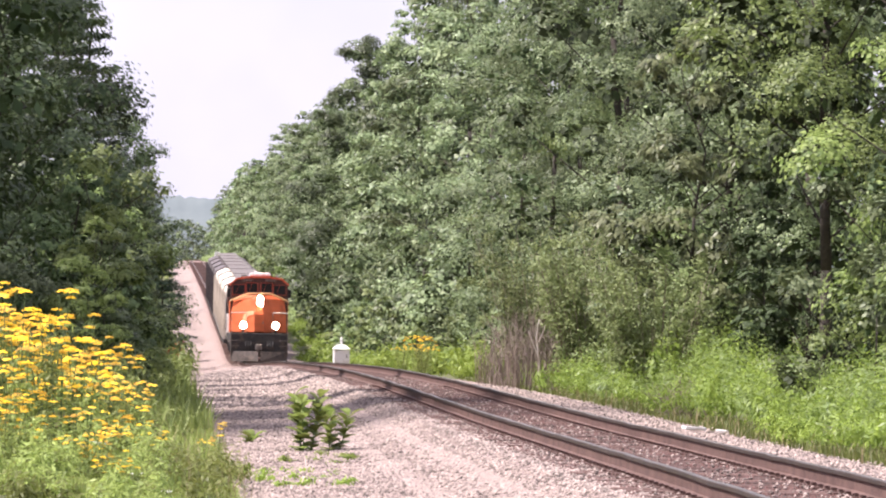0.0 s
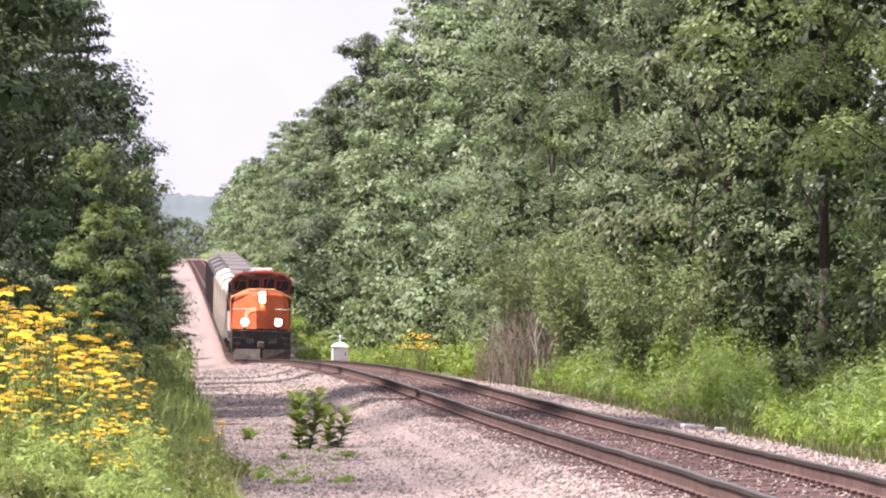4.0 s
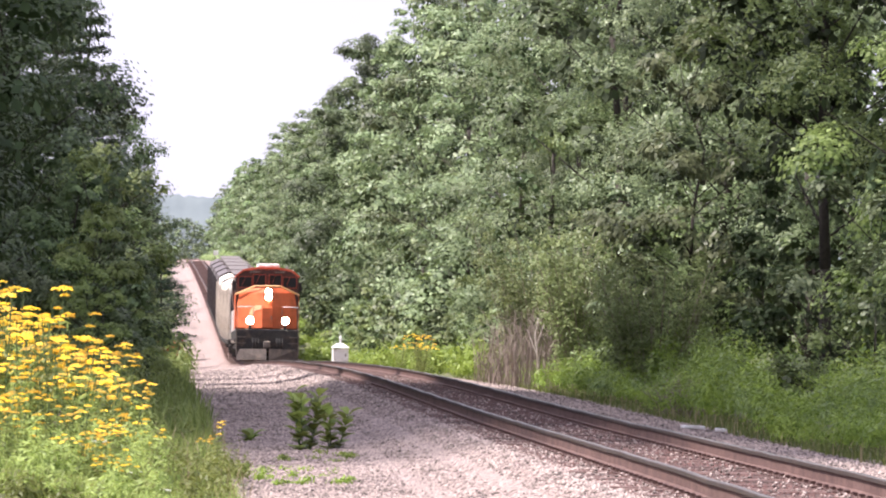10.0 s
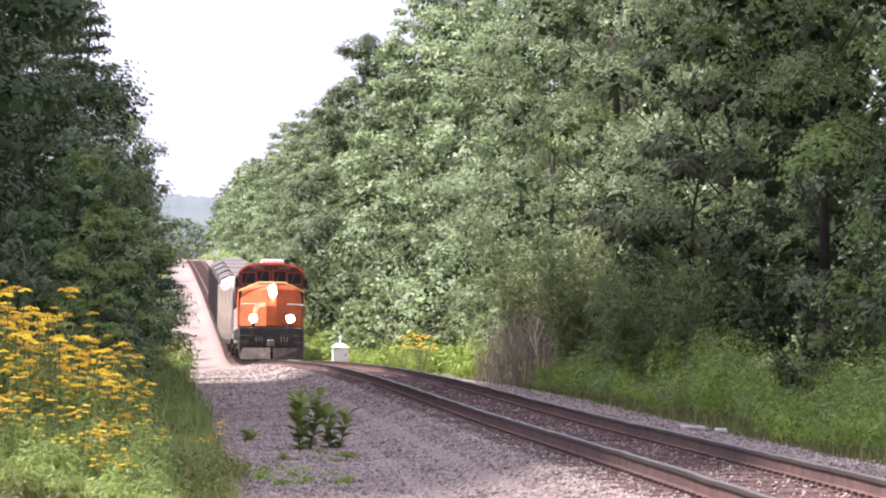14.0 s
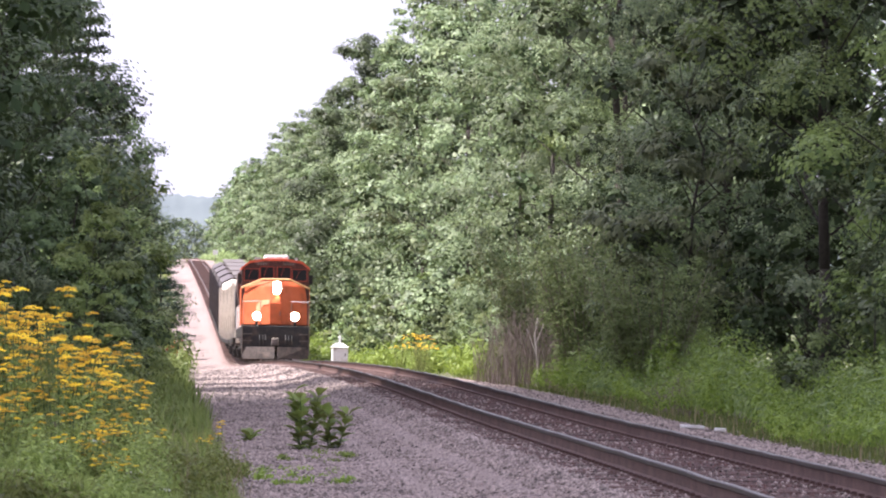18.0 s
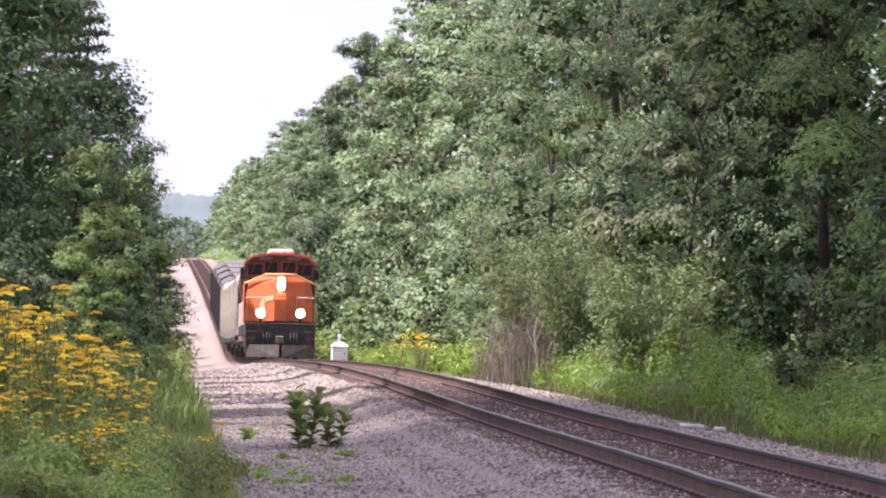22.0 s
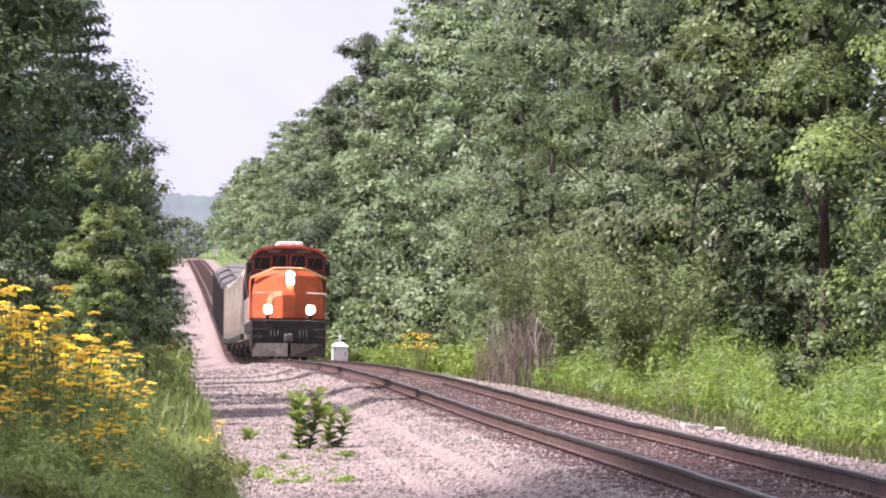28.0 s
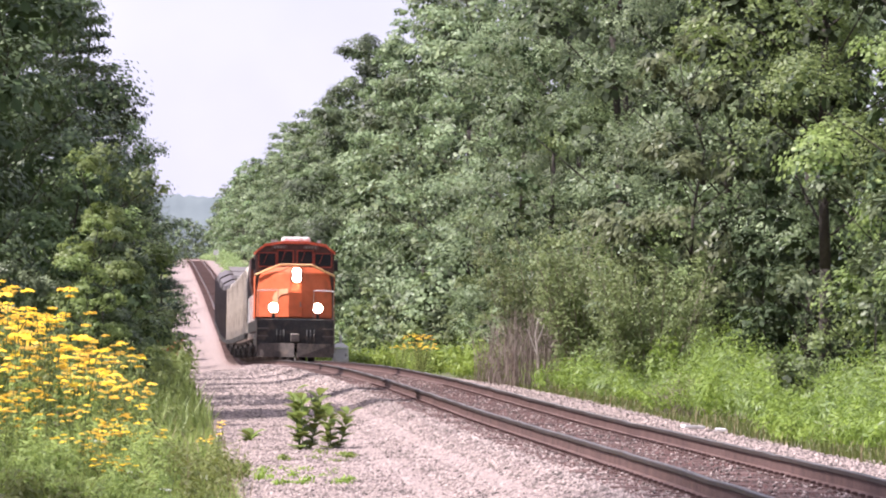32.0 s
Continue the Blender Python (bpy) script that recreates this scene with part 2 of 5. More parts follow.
# ---- ground: one sheet to the horizon, gravel by the line, soil and turf beyond ----
def ground_material():
    m = bpy.data.materials.new("gravel_and_turf")
    m.use_nodes = True
    n, l = m.node_tree.nodes, m.node_tree.links
    b = n["Principled BSDF"]
    co, sep = n.new("ShaderNodeTexCoord"), n.new("ShaderNodeSeparateXYZ")
    l.new(co.outputs["Object"], sep.inputs[0])

    def noise_node(scale, detail=4):
        t = n.new("ShaderNodeTexNoise")
        t.inputs["Scale"].default_value, t.inputs["Detail"].default_value = scale, detail
        l.new(co.outputs["Object"], t.inputs["Vector"])
        return t.outputs["Fac"]

    def mix(f, a, c):
        x = n.new("ShaderNodeMix")
        x.data_type = "RGBA"
        l.new(f, x.inputs[0])
        for sock, v in ((x.inputs[6], a), (x.inputs[7], c)):
            if isinstance(v, tuple):
                sock.default_value = rgba(v)
            else:
                l.new(v, sock)
        return x.outputs[2]

    def ramp(f, a, c):
        x = n.new("ShaderNodeMapRange")
        x.inputs[1].default_value, x.inputs[2].default_value = a, c
        l.new(f, x.inputs[0])
        return x.outputs[0]

    def math_node(op, a, c):
        x = n.new("ShaderNodeMath")
        x.operation = op
        for sock, v in ((x.inputs[0], a), (x.inputs[1], c)):
            if isinstance(v, (int, float)):
                sock.default_value = v
            else:
                l.new(v, sock)
        return x.outputs[0]
    cells = n.new("ShaderNodeTexVoronoi")
    cells.inputs["Scale"].default_value = 22
    l.new(co.outputs["Object"], cells.inputs["Vector"])
    tone = n.new("ShaderNodeSeparateColor")
    l.new(cells.outputs["Color"], tone.inputs[0])
    gravel = mix(tone.outputs[0], (0.09, 0.066, 0.06), (0.42, 0.325, 0.29))
    gravel = mix(ramp(noise_node(0.7), 0.4, 0.75), gravel, (0.26, 0.2, 0.173))
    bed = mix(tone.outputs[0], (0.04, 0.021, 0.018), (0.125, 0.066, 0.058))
    bed = mix(ramp(sep.outputs[1], 235, 330), bed, mix(tone.outputs[0], (0.13, 0.082, 0.07), (0.33, 0.225, 0.195)))   # paler up the hill: distance haze put into the bed colour
    turf = mix(ramp(noise_node(2.5), 0.35, 0.65), (0.06, 0.09, 0.025), (0.16, 0.15, 0.07))
    wander = math_node("MULTIPLY", math_node("SUBTRACT", noise_node(0.5), 0.5), 1.6)
    x = math_node("ADD", sep.outputs[0], wander)
    side = math_node("ABSOLUTE", math_node("SUBTRACT", x, 4.8), 0)
    off = math_node("ABSOLUTE", math_node("SUBTRACT", sep.outputs[0], TRACK_X), 0)
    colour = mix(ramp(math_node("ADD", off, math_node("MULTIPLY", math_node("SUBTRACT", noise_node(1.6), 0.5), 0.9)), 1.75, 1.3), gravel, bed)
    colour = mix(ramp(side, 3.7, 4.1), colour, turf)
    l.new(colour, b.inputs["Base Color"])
    b.inputs["Roughness"].default_value = 0.9
    bp = n.new("ShaderNodeBump")
    bp.inputs["Strength"].default_value, bp.inputs["Distance"].default_value = 0.7, 0.03
    l.new(cells.outputs["Distance"], bp.inputs["Height"])
    l.new(bp.outputs[0], b.inputs["Normal"])
    return m


def build_ground():
    ys = [-400, -150, -60, -20, 0] + [10 + 2.0 * i for i in range(90)] + [192 + 6 * i for i in range(90)] + [740 + 40 * i for i in range(30)] + [2000, 2600, 3500, 5000]
    xs = [-2500, -900, -400, -150, -60, -30, -12, -8, -4] + [-3 + 0.35 * i for i in range(40)] + [11.5, 13, 16, 20, 30, 60, 150, 400, 900, 2500]
    xs = sorted(set(xs) | {3.6, 3.9, 6.9, 7.2})
    verts = [(x, y, ground_z(x, y)) for y in ys for x in xs]
    w = len(xs)
    faces = [(j * w + i, j * w + i + 1, (j + 1) * w + i + 1, (j + 1) * w + i) for j in range(len(ys) - 1) for i in range(w - 1)]
    me = mesh("ground", verts, faces, ground_material())
    me.polygons.foreach_set("use_smooth", [True] * len(me.polygons))
    return tagged(new("ground", me), "pinkish gravel track bed and service road between green verges", "ground", kind="structure")


build_ground()

# ---- railway track: two rails on wooden ties ----
RAIL_SHAPE = [(-0.075, -0.18), (0.075, -0.18), (0.07, -0.165), (0.012, -0.145), (0.012, -0.05), (0.036, -0.038), (0.036, -0.006), (0.028, 0.0),
              (-0.028, 0.0), (-0.036, -0.006), (-0.036, -0.038), (-0.012, -0.05), (-0.012, -0.145), (-0.07, -0.165)]
track = tagged(new("railway_track"), "single railway track, rusty rails on weathered wooden ties", "railway track", kind="structure")


def dip(y, k):
    """Worn joints: the rails sag a little here and there."""
    return 0.012 * noise.noise((y * 0.35, k * 5.0, 1.0)) + 0.008 * noise.noise((y * 1.1, k * 5.0, 4.0))


def build_rail(k):
    ys = [-200, -20] + [30 + 1.0 * i for i in range(130)] + [160 + 5 * i for i in range(206)]
    verts, faces = [], []
    n = len(RAIL_SHAPE)
    for y in ys:
        c = TRACK_X + k * 0.7535 + 0.006 * noise.noise((y * 0.2, k, 9.0))
        verts += [(c + x, y, rail_z(y) + z + dip(y, k)) for x, z in RAIL_SHAPE]
    for j in range(len(ys) - 1):
        faces += [(j * n + i, j * n + (i + 1) % n, (j + 1) * n + (i + 1) % n, (j + 1) * n + i) for i in range(n)]
    me = mesh("rail", verts, faces, [M_RAIL, M_RAILTOP, M_RAILSIDE])
    for i, p in enumerate(me.polygons):
        p.material_index = 1 if i % n in (6, 7) else 2 if i % n in (4, 5, 8, 9, 10) else 0
    child("rail", me, track, "rusty steel rail with a worn bright head")


build_rail(-1)
build_rail(1)


def stones(name, count, size, area, mat, label, lift=0.0, seed=1):
    """Loose angular stones over a stretch of ground, as one mesh."""
    rng = np.random.default_rng(seed)
    x0, x1, y0, y1 = area
    base = np.array([(1, 0, 0), (0, 1, 0), (-1, 0, 0), (0, -1, 0), (0, 0, 1), (0, 0, -1)], float)
    fc = np.array([(0, 1, 4), (1, 2, 4), (2, 3, 4), (3, 0, 4), (1, 0, 5), (2, 1, 5), (3, 2, 5), (0, 3, 5)])
    xs, ys = rng.uniform(x0, x1, count), y0 + (y1 - y0) * rng.uniform(0, 1, count) ** 1.6
    c = np.array([(x, y, ground_z(x, y) + lift) for x, y in zip(xs, ys)])
    s = size * rng.uniform(0.5, 1.3, (count, 1, 1)) * rng.uniform(0.6, 1.3, (count, 6, 1))
    ang = rng.uniform(0, 6.28, count)
    v = base[None] * s * np.array([1, 1, 0.7])
    ca, sa = np.cos(ang)[:, None], np.sin(ang)[:, None]
    v = np.stack([v[:, :, 0] * ca - v[:, :, 1] * sa, v[:, :, 0] * sa + v[:, :, 1] * ca, v[:, :, 2]], 2) + c[:, None]
    f = (fc[None] + 6 * np.arange(count)[:, None, None]).reshape(-1, 3)
    me = bpy.data.meshes.new(name)
    me.vertices.add(6 * count)
    me.vertices.foreach_set("co", v.astype(np.float32).ravel())
    me.loops.add(len(f) * 3)
    me.loops.foreach_set("vertex_index", f.astype(np.int32).ravel())
    me.polygons.add(len(f))
    me.polygons.foreach_set("loop_start", np.arange(0, 3 * len(f), 3, dtype=np.int32))
    me.materials.append(mat)
    me.update(calc_edges=True)
    return tagged(new(name, me), label, "gravel", kind="stuff")


stones("gravel", 40000, 0.027, (0.5, 4.2, 42, 150), M_STONE, "loose pale pinkish crushed stone on the service road", seed=2)
stones("gravel", 6500, 0.036, (6.9, 8.8, 46, 140), M_STONE, "loose pale crushed stone on the far shoulder", seed=3)
stones("gravel", 9000, 0.05, (0.6, 4.1, 110, 232), M_STONE, "loose pale crushed stone farther along the service road", seed=6)
stones("ballast", 14000, 0.025, (4.1, 6.15, 44, 130), M_BEDSTONE, "dark rust-stained ballast between the rails", seed=4)
stones("gravel", 7000, 0.026, (3.6, 4.55, 42, 120), M_STONE, "pale crushed stone along the foot of the rail", seed=8)
stones("pale_stones", 2600, 0.022, (4.3, 6.1, 44, 140), M_STONE, "pale stones scattered on the dark ballast", 0.02, seed=5)

# ---- the train: origin of each vehicle at rail top below its front end, +y to its rear ----
M_ORANGE = material("orange_paint", (0.6, 0.128, 0.046), (0.69, 0.165, 0.068), 0.6, 0, 8, 1.2, 0.03, spec=0.2, stain=((0.47, 0.115, 0.045), 2.0))
M_PALE = material("faded_orange_emblem", (0.75, 0.36, 0.18), (0.82, 0.48, 0.28), 0.6, 0, 8, 1.2, 0.03, spec=0.2)
M_RED = material("red_orange_trim", (0.5, 0.07, 0.03), (0.62, 0.11, 0.05), 0.45, 0, 8, 1.2, 0.03)
M_STRIPE = material("pale_orange_stripe", (0.8, 0.47, 0.2), (0.88, 0.58, 0.3), 0.45, 0, 8, 1.5, 0.02)
M_BLACK = material("sooty_black_steel", (0.012, 0.012, 0.013), (0.04, 0.037, 0.035), 0.6, 0.1, 15, 2, 0.15, stain=((0.07, 0.05, 0.04), 3.0))
M_BROWN = material("dark_maroon_roof_paint", (0.045, 0.02, 0.017), (0.095, 0.04, 0.032), 0.6, 0, 10, 2, 0.05)
M_MAROON = material("red_brown_trim", (0.2, 0.04, 0.025), (0.3, 0.065, 0.04), 0.5, 0, 8, 1.2, 0.03)
M_STEEL = material("dirty_steel", (0.1, 0.085, 0.075), (0.22, 0.19, 0.17), 0.6, 0.4, 20, 2, 0.2)
M_WHITE = material("white_paint", (0.68, 0.67, 0.64), (0.8, 0.79, 0.77), 0.5, 0, 12, 2, 0.05, stain=((0.5, 0.46, 0.4), 2.5))
M_GREY = material("pale_grey_hopper_paint", (0.55, 0.49, 0.42), (0.7, 0.63, 0.55), 0.55, 0, 10, 0.8, 0.08, stain=((0.36, 0.3, 0.24), 1.2))
M_DARKCAR = material("black_car_paint", (0.06, 0.05, 0.052), (0.12, 0.1, 0.1), 0.6, 0, 10, 0.8, 0.08, stain=((0.1, 0.075, 0.06), 1.0))
M_GLASS = material("dark_cab_glass", (0.008, 0.009, 0.011), (0.016, 0.017, 0.02), 0.3, 0, 2, 1, 0.0, spec=0.25)
M_DUSTY = material("dusty_plough_steel", (0.03, 0.024, 0.021), (0.09, 0.072, 0.062), 0.8, 0.1, 12, 2, 0.15, stain=((0.1, 0.075, 0.06), 3.0))
M_LAMP = lamp_material("headlight_glow", (1.0, 0.86, 0.62), 60.0)
wheelsets = []


def wheelset(parent, y, radius):
    bm = B()
    rod(bm, (-0.95, 0, 0), (0.95, 0, 0), 0.09, sides=10)
    for s in (-1, 1):
        rod(bm, (s * 0.69, 0, 0), (s * 0.82, 0, 0), radius, sides=24)
        rod(bm, (s * 0.66, 0, 0), (s * 0.69, 0, 0), radius + 0.028, sides=24)
        for k in range(6):
            a = k * math.pi / 3
            rod(bm, (s * 0.825, radius * 0.55 * math.cos(a), radius * 0.55 * math.sin(a)), (s * 0.835, radius * 0.55 * math.cos(a), radius * 0.55 * math.sin(a)), 0.06, sides=8)
    me = bpy.data.meshes.new("wheelset")
    bm.to_mesh(me)
    bm.free()
    me.materials.append(M_STEEL)
    ob = child("wheelset", me, parent, "dirty steel wheels on their axle")
    ob.location = (0, y, radius)
    wheelsets.append((ob, y, radius))
    return ob


def truck(parent, y, axles, pitch, radius):
    """Side frames of a bogie, with springs and axle boxes."""
    span = pitch * (axles - 1)
    for s in (-1, 1):
        bm = B()
        box(bm, s * 1.0 - 0.09, s * 1.0 + 0.09, y - span / 2 - 0.5, y + span / 2 + 0.5, 0.55, 0.85, 0.04)
        for k in range(axles):
            yy = y - span / 2 + k * pitch
            box(bm, s * 1.05 - 0.13, s * 1.05 + 0.13, yy - 0.2, yy + 0.2, 0.35, 0.7, 0.04)
        for k in range(axles - 1):
            yy = y - span / 2 + (k + 0.5) * pitch
            for dy in (-0.16, 0.16):
                rod(bm, (s * 1.05, yy + dy, 0.3), (s * 1.05, yy + dy, 0.6), 0.09)
            box(bm, s * 1.05 - 0.12, s * 1.05 + 0.12, yy - 0.4, yy + 0.4, 0.2, 0.32, 0.03)
        part("bogie_frame", bm, M_BLACK, parent)
    for k in range(axles):
        wheelset(parent, y - span / 2 + k * pitch, radius)


def coupler(parent, y, s):
    bm = B()
    box(bm, -0.12, 0.12, min(y, y + s * 0.5), max(y, y + s * 0.5), 0.76, 1.0, 0.03)
    box(bm, -0.2, 0.14, min(y - s * 0.22, y), max(y - s * 0.22, y), 0.7, 1.05, 0.05)
    part("coupler", bm, M_STEEL, parent, "rusty knuckle coupler")


def rails_along(bm, pts, r=0.02):
    for a, b in zip(pts, pts[1:]):
        rod(bm, a, b, r, sides=6)


def locomotive():
    t = tagged(new("locomotive"), "orange and black diesel locomotive with headlights lit on the track", "locomotive")
    body = B()
    box(body, -1.5, 1.5, 0.25, 22.2, 1.15, 1.62, 0.05)
    part("underframe", body, M_BLACK, t)
    # pilot plate and plough
    bm = B()
    box(bm, -1.5, 1.5, 0.15, 0.3, 0.55, 1.62, 0.03)
    part("pilot", bm, M_BLACK, t, "black end plate")
    bm = B()
    for s in (-1, 1):
        v = [bm.verts.new(c) for c in ((s * 0.06, -0.75, 0.12), (s * 1.5, 0.05, 0.12), (s * 1.5, 0.2, 0.66), (s * 0.06, -0.5, 0.66))]
        w = [bm.verts.new((p.co.x, p.co.y + 0.06, p.co.z)) for p in v]
        bm.faces.new(v)
        bm.faces.new(w[::-1])
        for i in range(4):
            bm.faces.new((v[i], v[(i + 1) % 4], w[(i + 1) % 4], w[i]))
    bmesh.ops.recalc_face_normals(bm, faces=bm.faces[:])
    part("snow_plough", bm, M_DUSTY, t, "dusty grey v-shaped plough blade")
    coupler(t, -0.1, 1)
    for s in (-1, 1):
        for k in range(3):
            x = s * (0.45 + 0.14 * k)
            bm = B()
            rails_along(bm, [(x, 0.12, 1.2), (x, 0.0, 0.95), (x, 0.02, 0.7), (x, 0.12, 0.62)], 0.025)
            part("air_hose", bm, M_BLACK, t)
    for s in (-1, 1):
        bm = B()
        for k in range(4):
            box(bm, s * 1.28 - 0.22, s * 1.28 + 0.22, 0.25 - 0.06 * k, 0.6, 0.32 + 0.3 * k, 0.36 + 0.3 * k)
        box(bm, s * 1.52 - 0.02, s * 1.52 + 0.02, 0.1, 0.6, 0.3, 1.6)
        part("step_ladder", bm, M_STEEL, t)
        bm = B()
        rails_along(bm, [(s * 1.48, 0.2, 0.6), (s * 1.48, 0.2, 2.71)], 0.014)
        rails_along(bm, [(s * 0.7, 0.18, 2.72), (s * 0.7, 0.18, 1.6)], 0.014)
        part("handrail_post", bm, M_STEEL, t)
        bm = B()
        rails_along(bm, [(s * 1.48, 0.2, 2.72), (s * 0.7, 0.18, 2.74)], 0.016)
        rails_along(bm, [(s * 1.48, 0.2, 2.72), (s * 1.48, 1.6, 2.72)], 0.022)
        part("handrail", bm, M_WHITE, t, "white handrail")
        # ditch light on the platform
        bm = B()
        rod(bm, (s * 0.87, 0.55, 2.05), (s * 0.87, 0.2, 2.05), 0.2, sides=20)
        box(bm, s * 0.87 - 0.06, s * 0.87 + 0.06, 0.3, 0.5, 1.6, 1.95)
        ditch = part("ditch_light", bm, M_BLACK, t)
        bm = B()
        bmesh.ops.create_uvsphere(bm, u_segments=16, v_segments=8, radius=0.18, matrix=Matrix.Translation((s * 0.87, 0.2, 2.05)) @ Matrix.Diagonal((1, 0.35, 1, 1)))
        part("bulb", bm, M_LAMP, ditch, "bright lit lamp")
    # nose: two swept facets that meet at a blunt centre, sloping top
    outline = [(-1.53, 2.3), (-1.25, 2.02), (-0.2, 0.95), (0.2, 0.95), (1.25, 2.02), (1.53, 2.35), (1.53, 2.9), (-1.53, 2.9)]
    bm = B()
    rows = []
    for z, back, shrink in ((1.68, 0.0, 1.0), (2.75, 0.03, 1.0), (3.44, 0.16, 1.0), (3.68, 0.5, 0.99)):
        rows.append([bm.verts.new((x * shrink, min(y + back, 2.9), z)) for x, y in outline])
    for a, b in zip(rows, rows[1:]):
        for i in range(8):
            bm.faces.new((a[i], a[(i + 1) % 8], b[(i + 1) % 8], b[i]))
    bm.faces.new(rows[-1])
    bm.faces.new(rows[0][::-1])
    bmesh.ops.recalc_face_normals(bm, faces=bm.faces[:])
    bmesh.ops.bevel(bm, geom=[e for e in bm.edges], offset=0.03, segments=2, affect="EDGES")
    nose = part("nose", bm, M_ORANGE, t, "orange wedge-shaped nose")
    bm = B()
    pts = [(-1.56, 2.28, 3.36), (-0.62, 1.5, 3.76), (0.62, 1.5, 3.76), (1.56, 2.28, 3.36)]
    rails_along(bm, pts, 0.045)
    part("stripe", bm, M_STRIPE, nose, "pale orange-yellow stripe below the windscreen")
    bm = B()
    arch = ((-0.88, 2.08), (-0.66, 2.08), (-0.66, 2.44), (-0.56, 2.58), (-0.3, 2.62), (-0.3, 2.82), (-0.6, 2.8), (-0.8, 2.66), (-0.88, 2.48))
    n = len(arch)
    v = [bm.verts.new((x, 0.96 + 1.019 * (-x - 0.2) + o, z)) for o in (-0.02, 0.05) for x, z in arch]
    bm.faces.new(v[:n])
    bm.faces.new(v[n:][::-1])
    for i in range(n):
        bm.faces.new((v[i], v[(i + 1) % n], v[n + (i + 1) % n], v[n + i]))
    bmesh.ops.recalc_face_normals(bm, faces=bm.faces[:])
    part("emblem", bm, M_PALE, nose, "pale faded arched emblem on the nose")
    bm = B()
    box(bm, -0.28, 0.28, 0.9, 1.0, 1.7, 2.7, 0.03)
    door = part("nose_door", bm, M_ORANGE, nose)
    bm = B()
    rod(bm, (0.2, 0.88, 2.1), (0.2, 0.88, 2.3), 0.02)
    part("door_handle", bm, M_STEEL, door)
    # headlight in the nose top
    bm = B()
    box(bm, -0.18, 0.26, 0.92, 1.5, 3.1, 3.62, 0.04)
    head = part("headlight", bm, M_BLACK, t)
    for z in (3.24, 3.48):
        bm = B()
        bmesh.ops.create_uvsphere(bm, u_segments=16, v_segments=8, radius=0.16, matrix=Matrix.Translation((0.04, 0.92, z)) @ Matrix.Diagonal((1, 0.35, 1, 1)))
        part("bulb", bm, M_LAMP, head, "bright lit lamp")
    # cab
    bm = B()
    prism(bm, [(-1.55, 1.62), (1.55, 1.62), (1.55, 4.25), (1.2, 4.55), (0.5, 4.66), (-0.5, 4.66), (-1.2, 4.55), (-1.55, 4.25)], 2.3, 5.6)
    bmesh.ops.bevel(bm, geom=bm.edges[:], offset=0.04, segments=2, affect="EDGES")
    cab = part("cab", bm, [M_BROWN], t, "dark maroon cab front and roof")
    bm = B()
    prism(bm, [(-1.57, 4.2), (-1.2, 4.5), (-0.5, 4.61), (0.5, 4.61), (1.2, 4.5), (1.57, 4.2), (1.57, 4.3), (1.2, 4.6), (0.5, 4.71), (-0.5, 4.71), (-1.2, 4.6), (-1.57, 4.3)], 2.2, 5.7)
    part("roof_edge", bm, M_RED, cab, "red-orange roof edge")
    for s in (-1, 1):
        bm = B()
        box(bm, s * 1.56 - 0.012, s * 1.56 + 0.012, 2.3, 5.6, 1.65, 3.35)
        part("side_panel", bm, M_ORANGE, cab, "orange cab side")
        bm = B()
        box(bm, s * 1.565 - 0.012, s * 1.565 + 0.012, 3.2, 4.1, 3.5, 4.1, 0.01)
        part("side_window", bm, M_GLASS, cab)
        bm = B()
        box(bm, s * 1.565 - 0.012, s * 1.565 + 0.012, 4.4, 5.3, 3.5, 4.1, 0.01)
        part("side_window", bm, M_GLASS, cab)
        bm = B()
        box(bm, s * 1.62 - 0.1, s * 1.62 + 0.1, 3.0, 3.04, 3.55, 4.0, 0.01)
        part("mirror", bm, M_BLACK, cab)
    for x0, x1, z0, z1 in ((-1.42, -0.78, 3.72, 4.22), (-0.68, -0.1, 3.82, 4.32), (0.1, 0.68, 3.82, 4.32), (0.78, 1.42, 3.72, 4.22)):
        bm = B()
        box(bm, x0, x1, 2.26, 2.3, z0, z1, 0.015)
        pane = part("windscreen", bm, M_GLASS, cab)
        bm = B()
        for a in ((x0 - 0.04, x0, z0, z1), (x1, x1 + 0.04, z0, z1), (x0 - 0.04, x1 + 0.04, z0 - 0.04, z0), (x0 - 0.04, x1 + 0.04, z1, z1 + 0.04)):
            box(bm, a[0], a[1], 2.24, 2.3, a[2], a[3])
        rod(bm, ((x0 + x1) / 2, 2.23, z1), ((x0 + x1) / 2 - 0.15, 2.23, z0 + 0.1), 0.012)
        part("window_frame", bm, M_MAROON, pane, "red-brown window frame")
    for s in (-1, 1):
        bm = B()
        box(bm, s * 0.62 - 0.3, s * 0.62 + 0.3, 2.18, 2.3, 4.38, 4.54, 0.02)
        board = part("number_board", bm, M_BROWN, cab, "dark number board with dim bars")
        for k in range(4):
            bm = B()
            box(bm, s * 0.62 - 0.22 + 0.12 * k, s * 0.62 - 0.15 + 0.12 * k, 2.165, 2.18, 4.42, 4.5)
            part("bar", bm, M_STEEL, board)
    bm = B()
    box(bm, -0.52, 0.62, 2.9, 4.6, 4.64, 4.9, 0.11)
    ac = part("roof_cooler", bm, M_WHITE, cab, "whitish cooling unit on the roof")
    for k in range(5):
        bm = B()
        box(bm, -0.4 + 0.2 * k, -0.28 + 0.2 * k, 2.885, 2.9, 4.74, 4.86)
        part("vent", bm, M_WHITE, ac)
    for x in (-0.9, -0.75, 0.95):
        bm = B()
        rod(bm, (x, 3.0, 4.55), (x, 2.7, 4.72), 0.05, 0.08)
        part("horn", bm, M_STEEL, cab)
